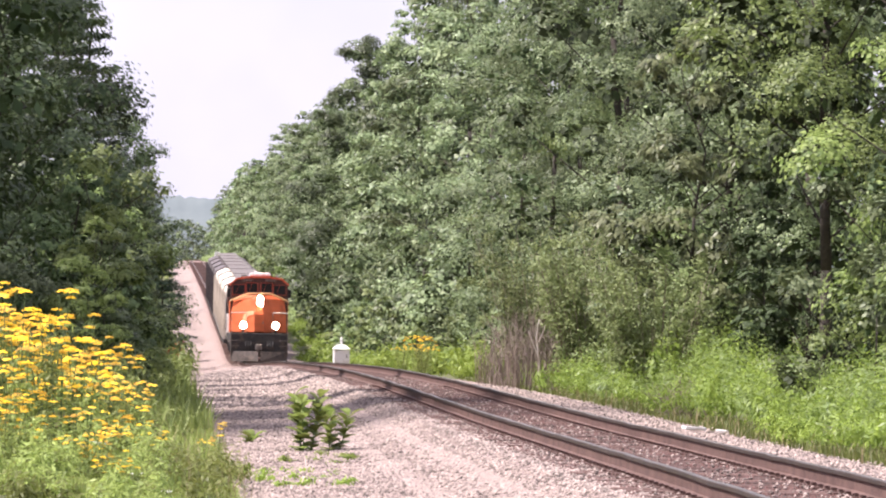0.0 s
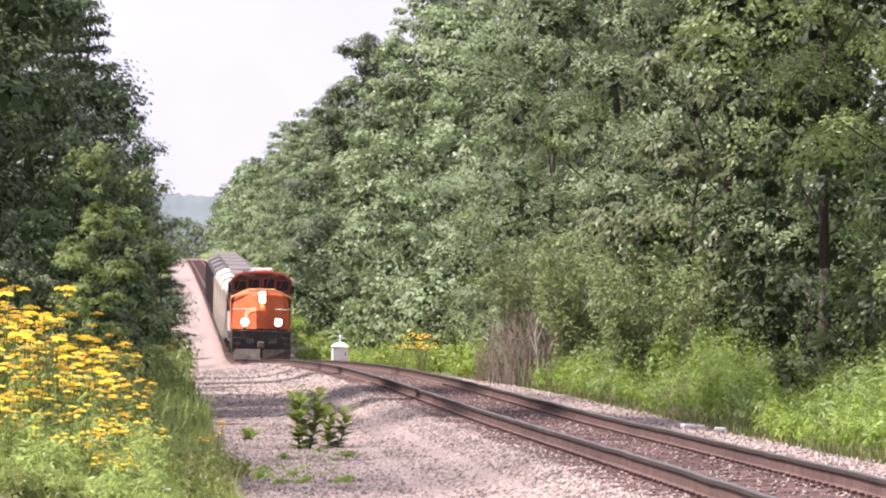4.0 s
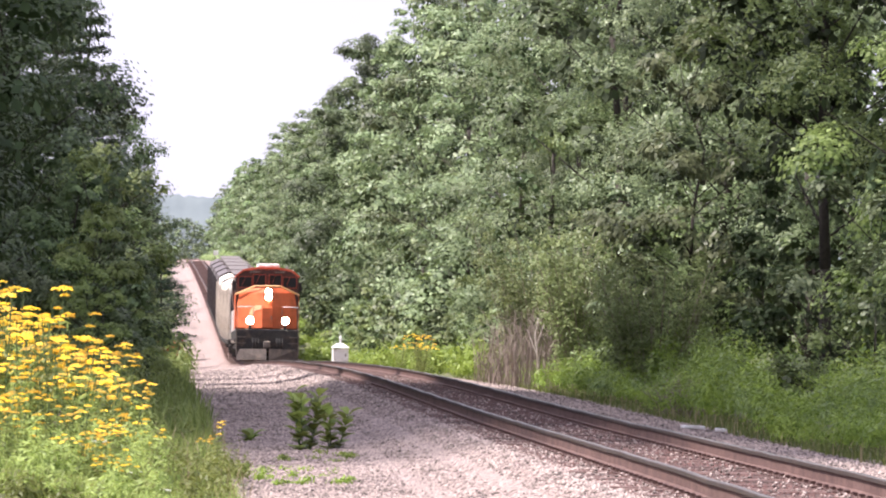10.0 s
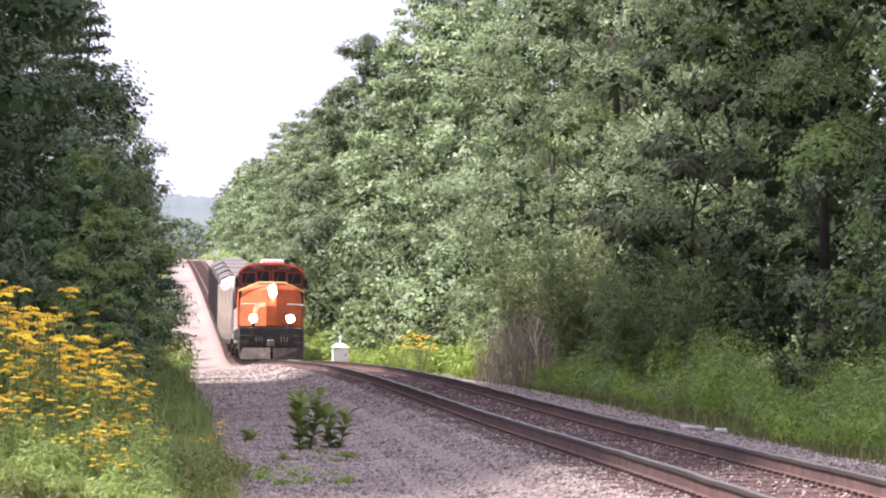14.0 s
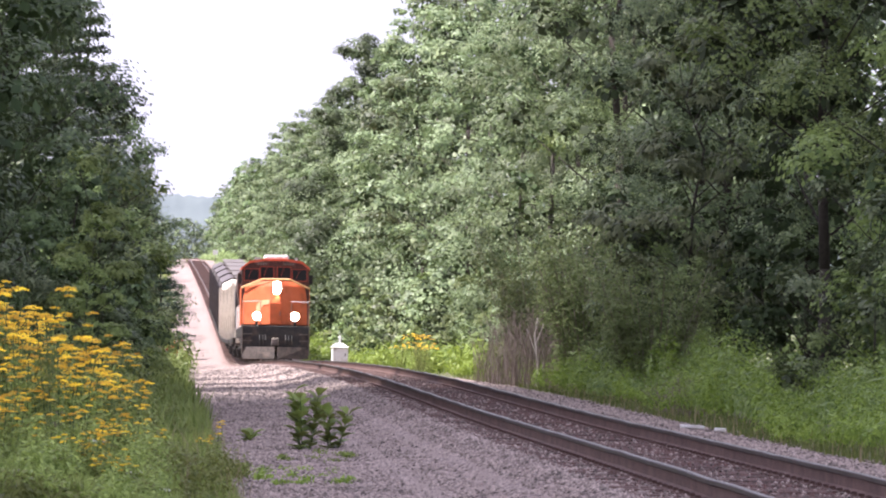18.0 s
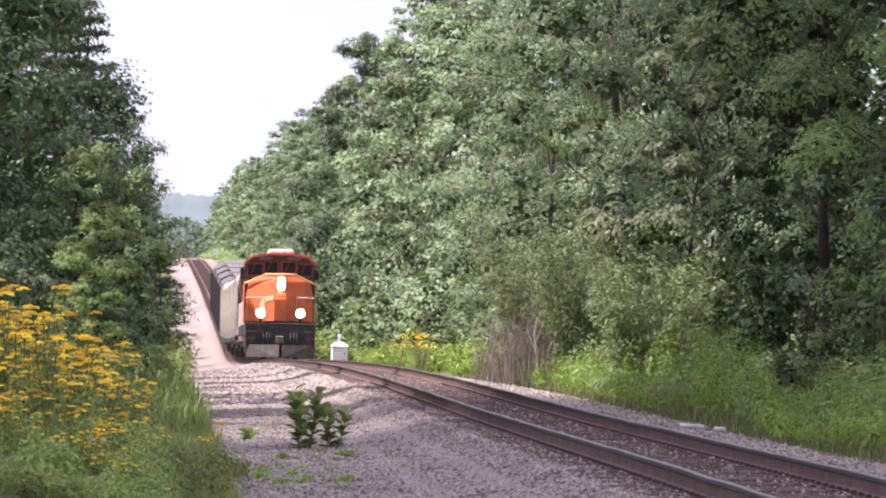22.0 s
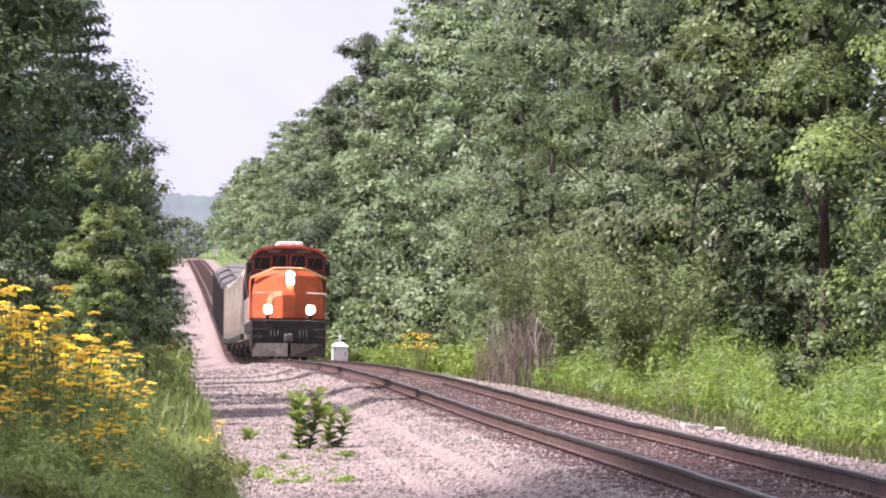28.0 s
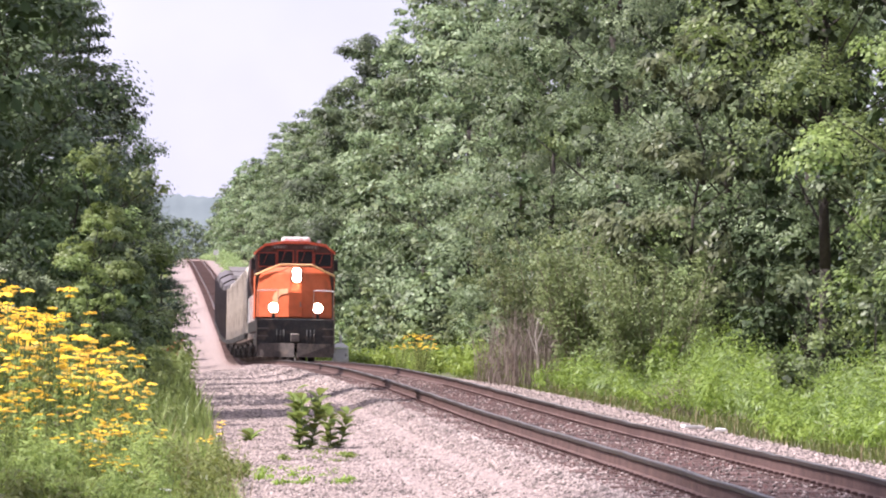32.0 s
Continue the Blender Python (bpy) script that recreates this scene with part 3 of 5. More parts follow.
    # long hood
    bm = B()
    prism(bm, [(-1.0, 1.62), (1.0, 1.62), (1.0, 4.1), (0.7, 4.4), (-0.7, 4.4), (-1.0, 4.1)], 5.6, 17.6)
    hood = part("hood", bm, M_ORANGE, t, "orange engine hood")
    bm = B()
    prism(bm, [(-1.5, 3.3), (-1.1, 1.65), (1.1, 1.65), (1.5, 3.3), (1.5, 4.3), (1.2, 4.5), (-1.2, 4.5), (-1.5, 4.3)], 17.6, 21.6)
    part("radiator", bm, M_BROWN, t, "dark radiator section")
    for k in range(9):
        for s in (-1, 1):
            bm = B()
            box(bm, s * 1.005 - 0.012, s * 1.005 + 0.012, 5.9 + 1.28 * k, 7.0 + 1.28 * k, 1.8, 3.6, 0.01)
            part("hood_door", bm, M_ORANGE, hood)
    for s in (-1, 1):
        bm = B()
        rails_along(bm, [(s * 1.5, 5.7, 1.6), (s * 1.5, 5.7, 2.65), (s * 1.5, 21.9, 2.65), (s * 1.5, 21.9, 1.6)], 0.02)
        for k in range(8):
            rod(bm, (s * 1.5, 7.5 + 2 * k, 1.6), (s * 1.5, 7.5 + 2 * k, 2.65), 0.018, sides=6)
        part("handrail", bm, M_WHITE, t, "white handrail")
    bm = B()
    prism(bm, [(-1.4, 1.1), (-1.4, 0.65), (-1.0, 0.32), (1.0, 0.32), (1.4, 0.65), (1.4, 1.1)], 8.2, 14.0)
    part("fuel_tank", bm, M_BLACK, t)
    truck(t, 4.1, 3, 2.0, 0.53)
    truck(t, 18.1, 3, 2.0, 0.53)
    return t


def hopper(paint, label):
    """Covered hopper with curved sides, ribs, slope sheets, roof hatches and end ladders; 16.4 m over couplers."""
    t = tagged(new("hopper_car"), label, "freight car", "cars of the train")
    bm = B()
    prism(bm, [(-1.3, 1.0), (1.3, 1.0), (1.55, 1.6), (1.58, 3.4), (1.45, 4.15), (0.9, 4.42), (-0.9, 4.42), (-1.45, 4.15), (-1.58, 3.4), (-1.55, 1.6)], 1.9, 14.5)
    body = part("body", bm, paint, t)
    for s in (-1, 1):
        for k in range(8):
            bm = B()
            y = 2.1 + 1.74 * k
            box(bm, s * 1.6 - 0.05, s * 1.6 + 0.05, y - 0.05, y + 0.05, 1.15, 3.9)
            part("rib", bm, paint, body)
        bm = B()
        box(bm, s * 1.56 - 0.08, s * 1.56 + 0.08, 0.5, 15.9, 0.95, 1.2, 0.02)
        part("side_sill", bm, M_BLACK, t)
    for k in range(3):
        bm = B()
        y = 3.6 + 4.6 * k
        v = [(-1.2, y - 1.7, 1.05), (1.2, y - 1.7, 1.05), (1.2, y + 1.7, 1.05), (-1.2, y + 1.7, 1.05), (-0.5, y - 0.4, 0.35), (0.5, y - 0.4, 0.35), (0.5, y + 0.4, 0.35), (-0.5, y + 0.4, 0.35)]
        w = [bm.verts.new(c) for c in v]
        for f in ((0, 1, 2, 3), (7, 6, 5, 4), (0, 4, 5, 1), (1, 5, 6, 2), (2, 6, 7, 3), (3, 7, 4, 0)):
            bm.faces.new([w[i] for i in f])
        bmesh.ops.recalc_face_normals(bm, faces=bm.faces[:])
        part("outlet", bm, M_BLACK, t)
        bm = B()
        rod(bm, (0, y, 4.4), (0, y, 4.56), 0.4, sides=16)
        part("hatch", bm, paint, t)
    # Dark sheets over the ends put the shade of the car gaps into colour.
    for y in (1.87, 14.53):
        bm = B()
        prism(bm, [(-1.25, 1.2), (1.25, 1.2), (1.5, 1.7), (1.52, 3.4), (1.38, 4.05), (0.85, 4.3), (-0.85, 4.3), (-1.38, 4.05), (-1.52, 3.4), (-1.5, 1.7)], y - 0.03, y + 0.03)
        part("end_sheet", bm, M_DARKCAR, t, "end sheet darkened to paint the shade between cars")
    bm = B()
    box(bm, -0.75, 0.75, 0.7, 15.7, 4.58, 4.62)
    part("roof_walk", bm, M_STEEL, t, "grated roof walkway")
    for y, s in ((0.5, 1), (15.9, -1)):
        bm = B()
        for x in (-1.3, -0.85):
            rod(bm, (x, y, 1.0), (x, y, 4.3), 0.02, sides=6)
        for k in range(8):
            rod(bm, (-1.3, y, 1.2 + 0.4 * k), (-0.85, y, 1.2 + 0.4 * k), 0.015, sides=6)
        part("ladder", bm, M_STEEL, t)
        coupler(t, y - s * 0.35, s)
    truck(t, 2.3, 2, 1.75, 0.46)
    truck(t, 14.1, 2, 1.75, 0.46)
    return t


loco = locomotive()
TRAIN = [(loco, 0.0, 22.4)]
gap = 22.9
for k in range(8):
    car = hopper(M_GREY if k < 4 else M_DARKCAR, "pale grey covered hopper car" if k < 4 else "black covered hopper car")
    TRAIN.append((car, gap, 16.4))
    gap += 16.7


def along(y, length):
    """Pose of a vehicle whose front end is at y, on the rails."""
    a, b = y + 0.18 * length, y + 0.82 * length
    za, zb = rail_z(a), rail_z(b)
    pitch = math.atan2(zb - za, b - a)
    return pose(TRACK_X, y, za - math.tan(pitch) * (a - y), math.degrees(pitch), 0, 0)


def front_at(t):
    return 302.5 - 2.54 * t


def motions():
    # a small bird leaves the maple, crosses the line and settles in the wood opposite
    seat, goal = Vector((-2.4, 97.5, 4.72)), Vector((13.0, 98.5, 3.95))
    walk(bird, [(0, Matrix.Translation(seat)), (7.66, Matrix.Translation(seat))]
         + [(7.7 + 0.1 * k, Matrix.Translation(seat.lerp(goal, (k + 0.4) / 14.8))) for k in range(15)] + [(32, Matrix.Translation(goal))])
    for s, wing in ((-1, wings[0]), (1, wings[1])):
        folded = Matrix.Rotation(radians(s * 70), 4, "X")
        walk(wing, [(0, folded), (7.6, folded)] + [(7.7 + k / 15, Matrix.Rotation(radians(s * (35 if k % 2 else -25)), 4, "X")) for k in range(21)] + [(9.2, folded), (32, folded)])
    # the flowers on the bank nod in a light wind
    for k, ob in enumerate(sway):
        base = ob.matrix_basis.copy()
        spot, turn = base.to_translation(), base.to_quaternion().to_matrix().to_4x4()
        rows = []
        for j in range(41):
            t = 0.8 * j
            gust = 1.3 + math.sin(0.45 * t + 0.3 * spot.y)
            rows.append((t, Matrix.Translation(spot) @ Matrix.Rotation(radians(0.8 * gust * math.sin(2.1 * t + k * 1.7) + 0.8), 4, "Y") @ turn))
        walk(ob, rows)
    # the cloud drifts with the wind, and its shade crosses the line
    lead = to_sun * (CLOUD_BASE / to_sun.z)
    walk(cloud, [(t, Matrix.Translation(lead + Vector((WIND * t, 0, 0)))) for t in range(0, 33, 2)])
    for ob, back, length in TRAIN:
        walk(ob, [(t, along(front_at(t) + back, length)) for t in range(0, 33, 2)])
    for ob, y, radius in wheelsets:
        steps = int(32 * 2.54 / radius / radians(75)) + 1
        walk(ob, [(32 * k / steps, Matrix.Translation((0, y, radius)) @ Matrix.Rotation(2.54 * 32 * k / steps / radius, 4, "X")) for k in range(steps + 1)])



# ---- trees ----
def unit(rng, n):
    v = rng.normal(size=(n, 3))
    return v / np.linalg.norm(v, axis=1, keepdims=True)


def leaf_quads(rng, centre, radii, count, size, droop=0.25, aspect=0.6, shell=0.45, hub=None):
    """Diamond leaves through an ellipsoid, most of them near its skin, facing outward from it (or from hub, the middle of the bough) and up."""
    d = unit(rng, count)
    d[:, 2] = np.where(d[:, 2] < -0.35, -d[:, 2], d[:, 2])
    r = 1 - shell * rng.uniform(0, 1, (count, 1)) ** 1.5
    p = np.array(centre) + d * r * np.array(radii)
    face = d
    if hub is not None:
        face = p - np.array(hub)
        face = 0.75 * face / (np.linalg.norm(face, axis=1, keepdims=True) + 1e-6) + 0.35 * d
    nrm = face * 1.0 + unit(rng, count) * 0.38 + np.array([0, 0, 0.25])
    nrm /= np.linalg.norm(nrm, axis=1, keepdims=True)
    t = unit(rng, count) - np.array([0, 0, droop])
    t -= nrm * (t * nrm).sum(1, keepdims=True)
    t /= np.linalg.norm(t, axis=1, keepdims=True) + 1e-9
    b = np.cross(nrm, t)
    s = size * rng.uniform(0.6, 1.35, (count, 1))
    return np.stack([p - t * s * 0.5, p + b * s * aspect * 0.5, p + t * s * 0.5, p - b * s * aspect * 0.5], 1)


def finer(q, n, seed):
    """Each leaf becomes n smaller ones scattered round its place."""
    rng = np.random.default_rng(seed + 500)
    mid = q.mean(1, keepdims=True)
    reach = np.linalg.norm(q[:, 2] - q[:, 0], axis=1)[:, None, None]
    return np.concatenate([mid + (q - mid) * rng.uniform(0.8, 1.15, (len(q), 1, 1)) / math.sqrt(n) + rng.normal(size=(len(q), 1, 3)) * reach * 0.4 for k in range(n)])


def trunk_bm(rng, h, r, lean=0.03):
    bm = B()
    pts = [Vector((rng.normal() * lean * z, rng.normal() * lean * z, z)) for z in np.linspace(0, h, 6)]
    pts[0] = Vector((0, 0, -0.3))
    for i in range(5):
        rod(bm, pts[i], pts[i + 1], r * (1 - 0.17 * i), r * (1 - 0.17 * (i + 1)), 8)
    return bm, pts


def broadleaf(name, seed, h, radius, boughs, twigs, per_twig, leaf, mat, label, clear=0.08, bough_r=(0.9, 1.6), taper=0.75, group="trees beside the line", thick=1.0, core=0.62, deep=46, droop=0.25, aspect=0.75, split=1):
    """A tapered trunk with limbs; each limb ends in a bough of several twigs full of leaves, with gaps between the boughs."""
    rng = np.random.default_rng(seed)
    root = tagged(new(name), label, "tree", group)
    bm, pts = trunk_bm(rng, h * 0.78, (0.0075 * h + 0.02) * thick)
    leaves, inner = [], []
    for i in range(boughs):
        f = (i + 0.5) / boughs
        z = h * (clear + (0.97 - clear) * f)
        a = i * 2.4 + rng.normal() * 0.4
        wide = radius * (1 - taper * max(0, f - 0.4) / 0.6) * (0.6 + 0.4 * min(1, f / 0.25))
        rr = wide * (rng.uniform(0.1, 0.4) if i % 4 == 3 else rng.uniform(0.6, 1.08))
        c = Vector((math.cos(a) * rr, math.sin(a) * rr, z + rng.normal() * 0.4))
        br = rng.uniform(*bough_r) * (1 - 0.4 * f)
        fork = min(max(0.3, c.z - rr * 0.7), h * 0.75) / (h * 0.78) * 5
        k0 = min(int(fork), 4)
        rod(bm, pts[k0].lerp(pts[k0 + 1], fork - k0), c, 0.035 * thick * (1 - 0.6 * f), 0.01, 5)
        # Inner leaves carry the shade between boughs in their dark colour.
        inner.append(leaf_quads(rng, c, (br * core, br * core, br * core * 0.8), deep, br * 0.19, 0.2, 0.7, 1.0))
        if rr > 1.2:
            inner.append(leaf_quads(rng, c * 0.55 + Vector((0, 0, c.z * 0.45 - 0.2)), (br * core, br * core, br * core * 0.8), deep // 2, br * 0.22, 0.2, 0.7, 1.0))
        d = unit(rng, twigs)
        d[:, 2] = np.where(d[:, 2] < -0.3, -d[:, 2], d[:, 2])
        for k in range(twigs):
            tr = br * rng.uniform(0.28, 0.45)
            tc = np.array(c) + d[k] * br * np.array([0.72, 0.72, 0.62])
            leaves.append(leaf_quads(rng, tc, (tr, tr, tr * 0.75), int(per_twig * rng.uniform(0.7, 1.3)), leaf, droop, aspect, hub=c))
    part("trunk", bm, M_BARK, root, smooth=True)
    leaves = np.concatenate(leaves)
    if split > 1:
        leaves = finer(leaves, split, seed)
    crown = child("crown", quads("crown", leaves, mat), root)
    child("inner_foliage", quads("inner_foliage", np.concatenate(inner), M_INNERSHADE), crown)
    return root


def pine(name, seed, h, radius, whorls, per_bough, mat, label, needle=0.2, group="conifers beside the line"):
    rng = np.random.default_rng(seed)
    root = tagged(new(name), label, "tree", group)
    bm, pts = trunk_bm(rng, h, 0.012 * h + 0.03, 0.01)
    leaves, limbs = [], bm
    for w in range(whorls):
        f = (w + rng.uniform(0, 0.6)) / whorls
        z = h * (0.06 + 0.94 * f)
        reach = radius * (1 - f) ** 0.75 * rng.uniform(0.7, 1.1) + 0.25
        for k in range(6):
            a = k * 1.05 + w * 0.5 + rng.normal() * 0.2
            r = reach * rng.uniform(0.65, 1.1)
            tip = Vector((math.cos(a) * r, math.sin(a) * r, z + r * rng.uniform(0.0, 0.25)))
            rod(limbs, (0, 0, z), tip, 0.03, 0.008, 4)
            for s in np.linspace(0.35, 1.0, 4):
                c = Vector((0, 0, z)).lerp(tip, float(s))
                cr = 0.2 + 0.22 * r * (1.2 - s)
                leaves.append(leaf_quads(rng, c, (cr, cr, cr * 0.45), per_bough, needle, 0.0, 0.35, 1.0))
    part("trunk", bm, M_BARK, root, smooth=True)
    child("crown", quads("crown", np.concatenate(leaves), mat), root)
    return root


def plant(ob, x, y, turn=0.0, scale=1.0):
    ob.matrix_basis = pose(x, y, ground_z(x, y) - 0.05, 0, 0, turn) @ Matrix.Diagonal((scale, scale, scale, 1))
    return ob


def again(ob, x, y, turn, scale):
    twin = copy_thing(ob, Matrix())
    return plant(twin, x, y, turn, scale)


rng = random.Random(7)
near = [broadleaf("aspen_tree", 11 + k, 17.0, 3.4, 30, 13, 62, 0.095, (M_ASPEN, M_ASPEN, M_MAPLE, M_LIME)[k],
                  ("tall aspen with glossy grey-green leaves at the wood's edge", "tall dense aspen with pale green leaves at the wood's edge",
                   "dark broad-leaved maple at the wood's edge", "bright green young ash at the wood's edge")[k], 0.06, (1.2, 2.0), 0.85, deep=50, split=2) for k in range(4)]
middle = [broadleaf("aspen_tree", 31 + k, 17.0, 3.3, 26, 9, 34, 0.165, (M_ASPEN, M_MAPLE, M_ASPEN)[k],
                    "leafy aspen in the wall of trees along the line", 0.05, (1.2, 2.0), 0.82, deep=30) for k in range(3)]
far = [broadleaf("forest_tree", 51 + k, 16.0, 3.4, 20, 5, 11, 0.4, (M_ASPEN, M_MAPLE)[k],
                 "distant tree in the forest edge up the hill", 0.04, (1.4, 2.4), core=0.7, deep=14) for k in range(2)]
backs_east = [broadleaf("aspen_tree", 56 + k, 17.0, 3.6, 24, 6, 20, 0.24, (M_ASPEN, M_MAPLE)[k], "tall aspen deeper in the wood", 0.03, (1.4, 2.2), core=0.75, deep=30) for k in range(2)]
distant = [broadleaf("forest_tree", 61 + k, 16.0, 4.0, 22, 4, 8, 0.6, (M_ASPEN, M_SHADE)[k],
                     "hazy distant tree closing the view up the hill", 0.02, (1.8, 2.8), core=0.9, deep=24) for k in range(2)]

# the east wall of trees, nearest first
first = {}


def put(kind, x, y, turn, scale):
    if kind.name in first:
        return again(kind, x, y, turn, scale)
    first[kind.name] = 1
    return plant(kind, x, y, turn, scale)


y = 80.0
i = 0
while y < 290:
    # the wood stands back a little at the near end, and its edge is uneven
    x = (15.4 if y < 98 else 17.2 if y < 122 else 13.7) + (1.5 if i % 3 == 1 else -0.5) + rng.uniform(-0.7, 0.7)
    put(middle[i % 3] if y > 205 else near[3 if y < 100 else (0, 1, 2, 0, 3, 1, 0, 2, 1)[i % 9]], x, y, rng.uniform(0, 360), (0.88, 1.16, 1.0, 1.08, 0.84)[i % 5] * rng.uniform(0.97, 1.05) * (1.05 if y > 215 else 1.0))
    y += rng.uniform(5.5, 9.0)
    i += 1
y = 84.0
while y < 300:
    put(backs_east[i % 2], (20.5 if y < 125 else 18.2) + rng.uniform(-1, 1.5), y, rng.uniform(0, 360), rng.uniform(1.0, 1.2))
    y += rng.uniform(5, 8) if y < 190 else rng.uniform(10, 15)
    i += 1
y = 290.0
while y < 640:
    put(middle[i % 3], 14.2 + rng.uniform(-1.5, 1.5), y, rng.uniform(0, 360), (0.82, 1.1, 0.95, 1.14)[i % 4] * rng.uniform(0.96, 1.05) * (1.0 if y < 370 else 0.93 if y < 440 else 0.85))
    y += rng.uniform(5, 8)
    i += 1
y = 640.0
while y < 1250:
    put(far[i % 2], 14.2 + rng.uniform(-1.5, 1.5), y, rng.uniform(0, 360), rng.uniform(0.75, 1.0) * (0.9 if y < 740 else 1.0))
    y += rng.uniform(8, 13)
    i += 1

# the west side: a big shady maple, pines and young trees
shade = [broadleaf("maple_tree", 71 + k, 15.0, 4.0, 36, 12, 40, 0.15, M_SHADE, "large maple that shades the service road, its own shade toned into the leaves", 0.05, (1.1, 1.9), deep=60, split=2) for k in range(2)]
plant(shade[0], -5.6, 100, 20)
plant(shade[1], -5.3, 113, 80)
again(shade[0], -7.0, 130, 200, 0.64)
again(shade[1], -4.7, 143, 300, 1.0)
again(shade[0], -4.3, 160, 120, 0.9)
dusky = [broadleaf("maple_tree", 75 + k, 13.0, 3.2, 26, 9, 22, 0.22, M_DUSK, "broad-leaved tree west of the service road, shade toned into its leaves", 0.04, (1.1, 1.8), deep=44, split=3) for k in range(2)]
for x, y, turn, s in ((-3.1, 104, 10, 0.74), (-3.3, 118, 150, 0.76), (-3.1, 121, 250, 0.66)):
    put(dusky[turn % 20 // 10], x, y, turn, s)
# Row mostly out of view, added to keep sun off the trees before it.
backs = [broadleaf("maple_tree", 78 + k, 14.0, 3.6, 20, 5, 12, 0.42, M_SHADE, "tree added in the wood west of the line to block the sun", 0.04, (1.3, 2.2), core=0.8, deep=16) for k in range(2)]
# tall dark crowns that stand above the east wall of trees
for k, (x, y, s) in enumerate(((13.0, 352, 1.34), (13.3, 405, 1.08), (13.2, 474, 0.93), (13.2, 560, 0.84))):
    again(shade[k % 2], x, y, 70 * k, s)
y = 78.0
while y < 330:
    put(backs[i % 2], -10.5 + rng.uniform(-0.8, 0.8), y, rng.uniform(0, 360), rng.uniform(0.95, 1.15))
    y += rng.uniform(7, 10)
    i += 1
pines = [pine("pine_tree", 81 + k, 12.5, 3.4, 20, 22, M_NEEDLE, "dark white pine with layered boughs") for k in range(2)]
light_pines = [pine("pine_tree", 85 + k, 12.5, 3.4, 15, 8, M_NEEDLE, "dark pine in the row of trees beyond the shrubs", 0.36) for k in range(2)]
plant(pines[0], -3.3, 178, 0)
plant(pines[1], -2.7, 203, 60)
again(dusky[0], -3.0, 190, 40, 0.85)
again(dusky[1], -2.1, 222, 140, 0.85)
again(dusky[0], -1.8, 248, 240, 0.82)
again(dusky[1], -1.3, 285, 20, 0.72)
y = 232.0
while y < 640:
    if rng.random() < 0.6:
        put(light_pines[i % 2], -3.0 + rng.uniform(-0.6, 0.4), y, rng.uniform(0, 360), rng.uniform(0.62, 0.85))
    else:
        put(dusky[i % 2], -3.0 + rng.uniform(-0.7, 0.4), y, rng.uniform(0, 360), rng.uniform(0.6, 0.8))
    y += rng.uniform(3, 7) if i % 4 else rng.uniform(18, 30)
    i += 1
y = 650.0
while y < 1250:
    put(far[i % 2], -3.9 + rng.uniform(-1.5, 0.5), y, rng.uniform(0, 360), rng.uniform(0.6, 0.85))
    y += rng.uniform(12, 20)
    i += 1
for k in range(60):
    put(distant[k % 2], -16 + 0.9 * (k * 7 % 60), 1225 + 10 * (k % 6) + rng.uniform(-5, 5), rng.uniform(0, 360), rng.uniform(0.7, 1.1) * (0.62 if 0 < 0.9 * (k * 7 % 60) - 16 < 13 else 1.0))


def far_ridge():
    """The next wooded ridge, three and a half kilometres off: a ragged crest of treetops over a plain slope, its haze
    painted pale blue-grey.
    """
    verts, faces = [], []
    xs = [-900 + 3.0 * i for i in range(600)]
    for x in xs:
        top = 60 + 10 * noise.noise((x * 0.004, 1.0, 2.0)) + 5 * noise.noise((x * 0.03, 5.0, 2.0)) + 4 * abs(noise.noise((x * 0.13, 7.0, 2.0)))
        verts += [(x, 3400, -40), (x, 3470, 40), (x, 3500, top)]
    for i in range(len(xs) - 1):
        faces += [(3 * i, 3 * i + 3, 3 * i + 4, 3 * i + 1), (3 * i + 1, 3 * i + 4, 3 * i + 5, 3 * i + 2)]
    hazy = material("far_woods_painted_haze", (0.13, 0.155, 0.165), (0.17, 0.2, 0.205), 1.0, 0, 0.06, 0.02, 0, spec=0.0)
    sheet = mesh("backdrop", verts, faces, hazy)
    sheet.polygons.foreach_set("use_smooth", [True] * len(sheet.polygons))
    tagged(new("backdrop", sheet), "wooded ridge on the horizon, haze painted in pale blue", "hills", kind="structure")


far_ridge()

# a lower tree with silvery hanging leaves in front of the wood
hanging = broadleaf("basswood_tree", 121, 8.5, 1.7, 22, 10, 34, 0.17, M_BASSWOOD, "small tree with silvery drooping leaves at the wood's edge", 0.12, (0.7, 1.1), 0.5, thick=0.8, deep=40, droop=1.6, aspect=0.42)
plant(hanging, 11.35, 121, 30)
# a maple that leans out over the ditch, its limbs bare below
over = broadleaf("maple_tree", 125, 16.0, 3.0, 36, 13, 58, 0.1, M_LIME, "light green maple with a bare trunk that overhangs the ditch", 0.27, (1.1, 1.7), 0.5, deep=60)
plant(over, 13.4, 113, 0)
# a bush beside it for the dark hollow, and a young sunlit ash at the near end of the wood
# The hollow's shade is put into the leaf colour of this added bush.
hollow_shade = broadleaf("bush", 131, 4.8, 0.55, 14, 8, 26, 0.12, M_INNERSHADE, "slim bush added at the wood's edge, the hollow's shade toned into its leaves", 0.05, (0.45, 0.65), 0.4, "bushes along the wood", 0.4, core=0.85, deep=60)
plant(hollow_shade, 12.45, 116, 0)
again(hollow_shade, 13.55, 115, 130, 0.62)
ash = broadleaf("ash_tree", 141, 10.5, 1.9, 26, 11, 52, 0.1, M_ASH, "young bright green ash at the near end of the wood", 0.03, (0.8, 1.3), 0.5, thick=0.6, deep=40)
plant(ash, 12.75, 92, 0)

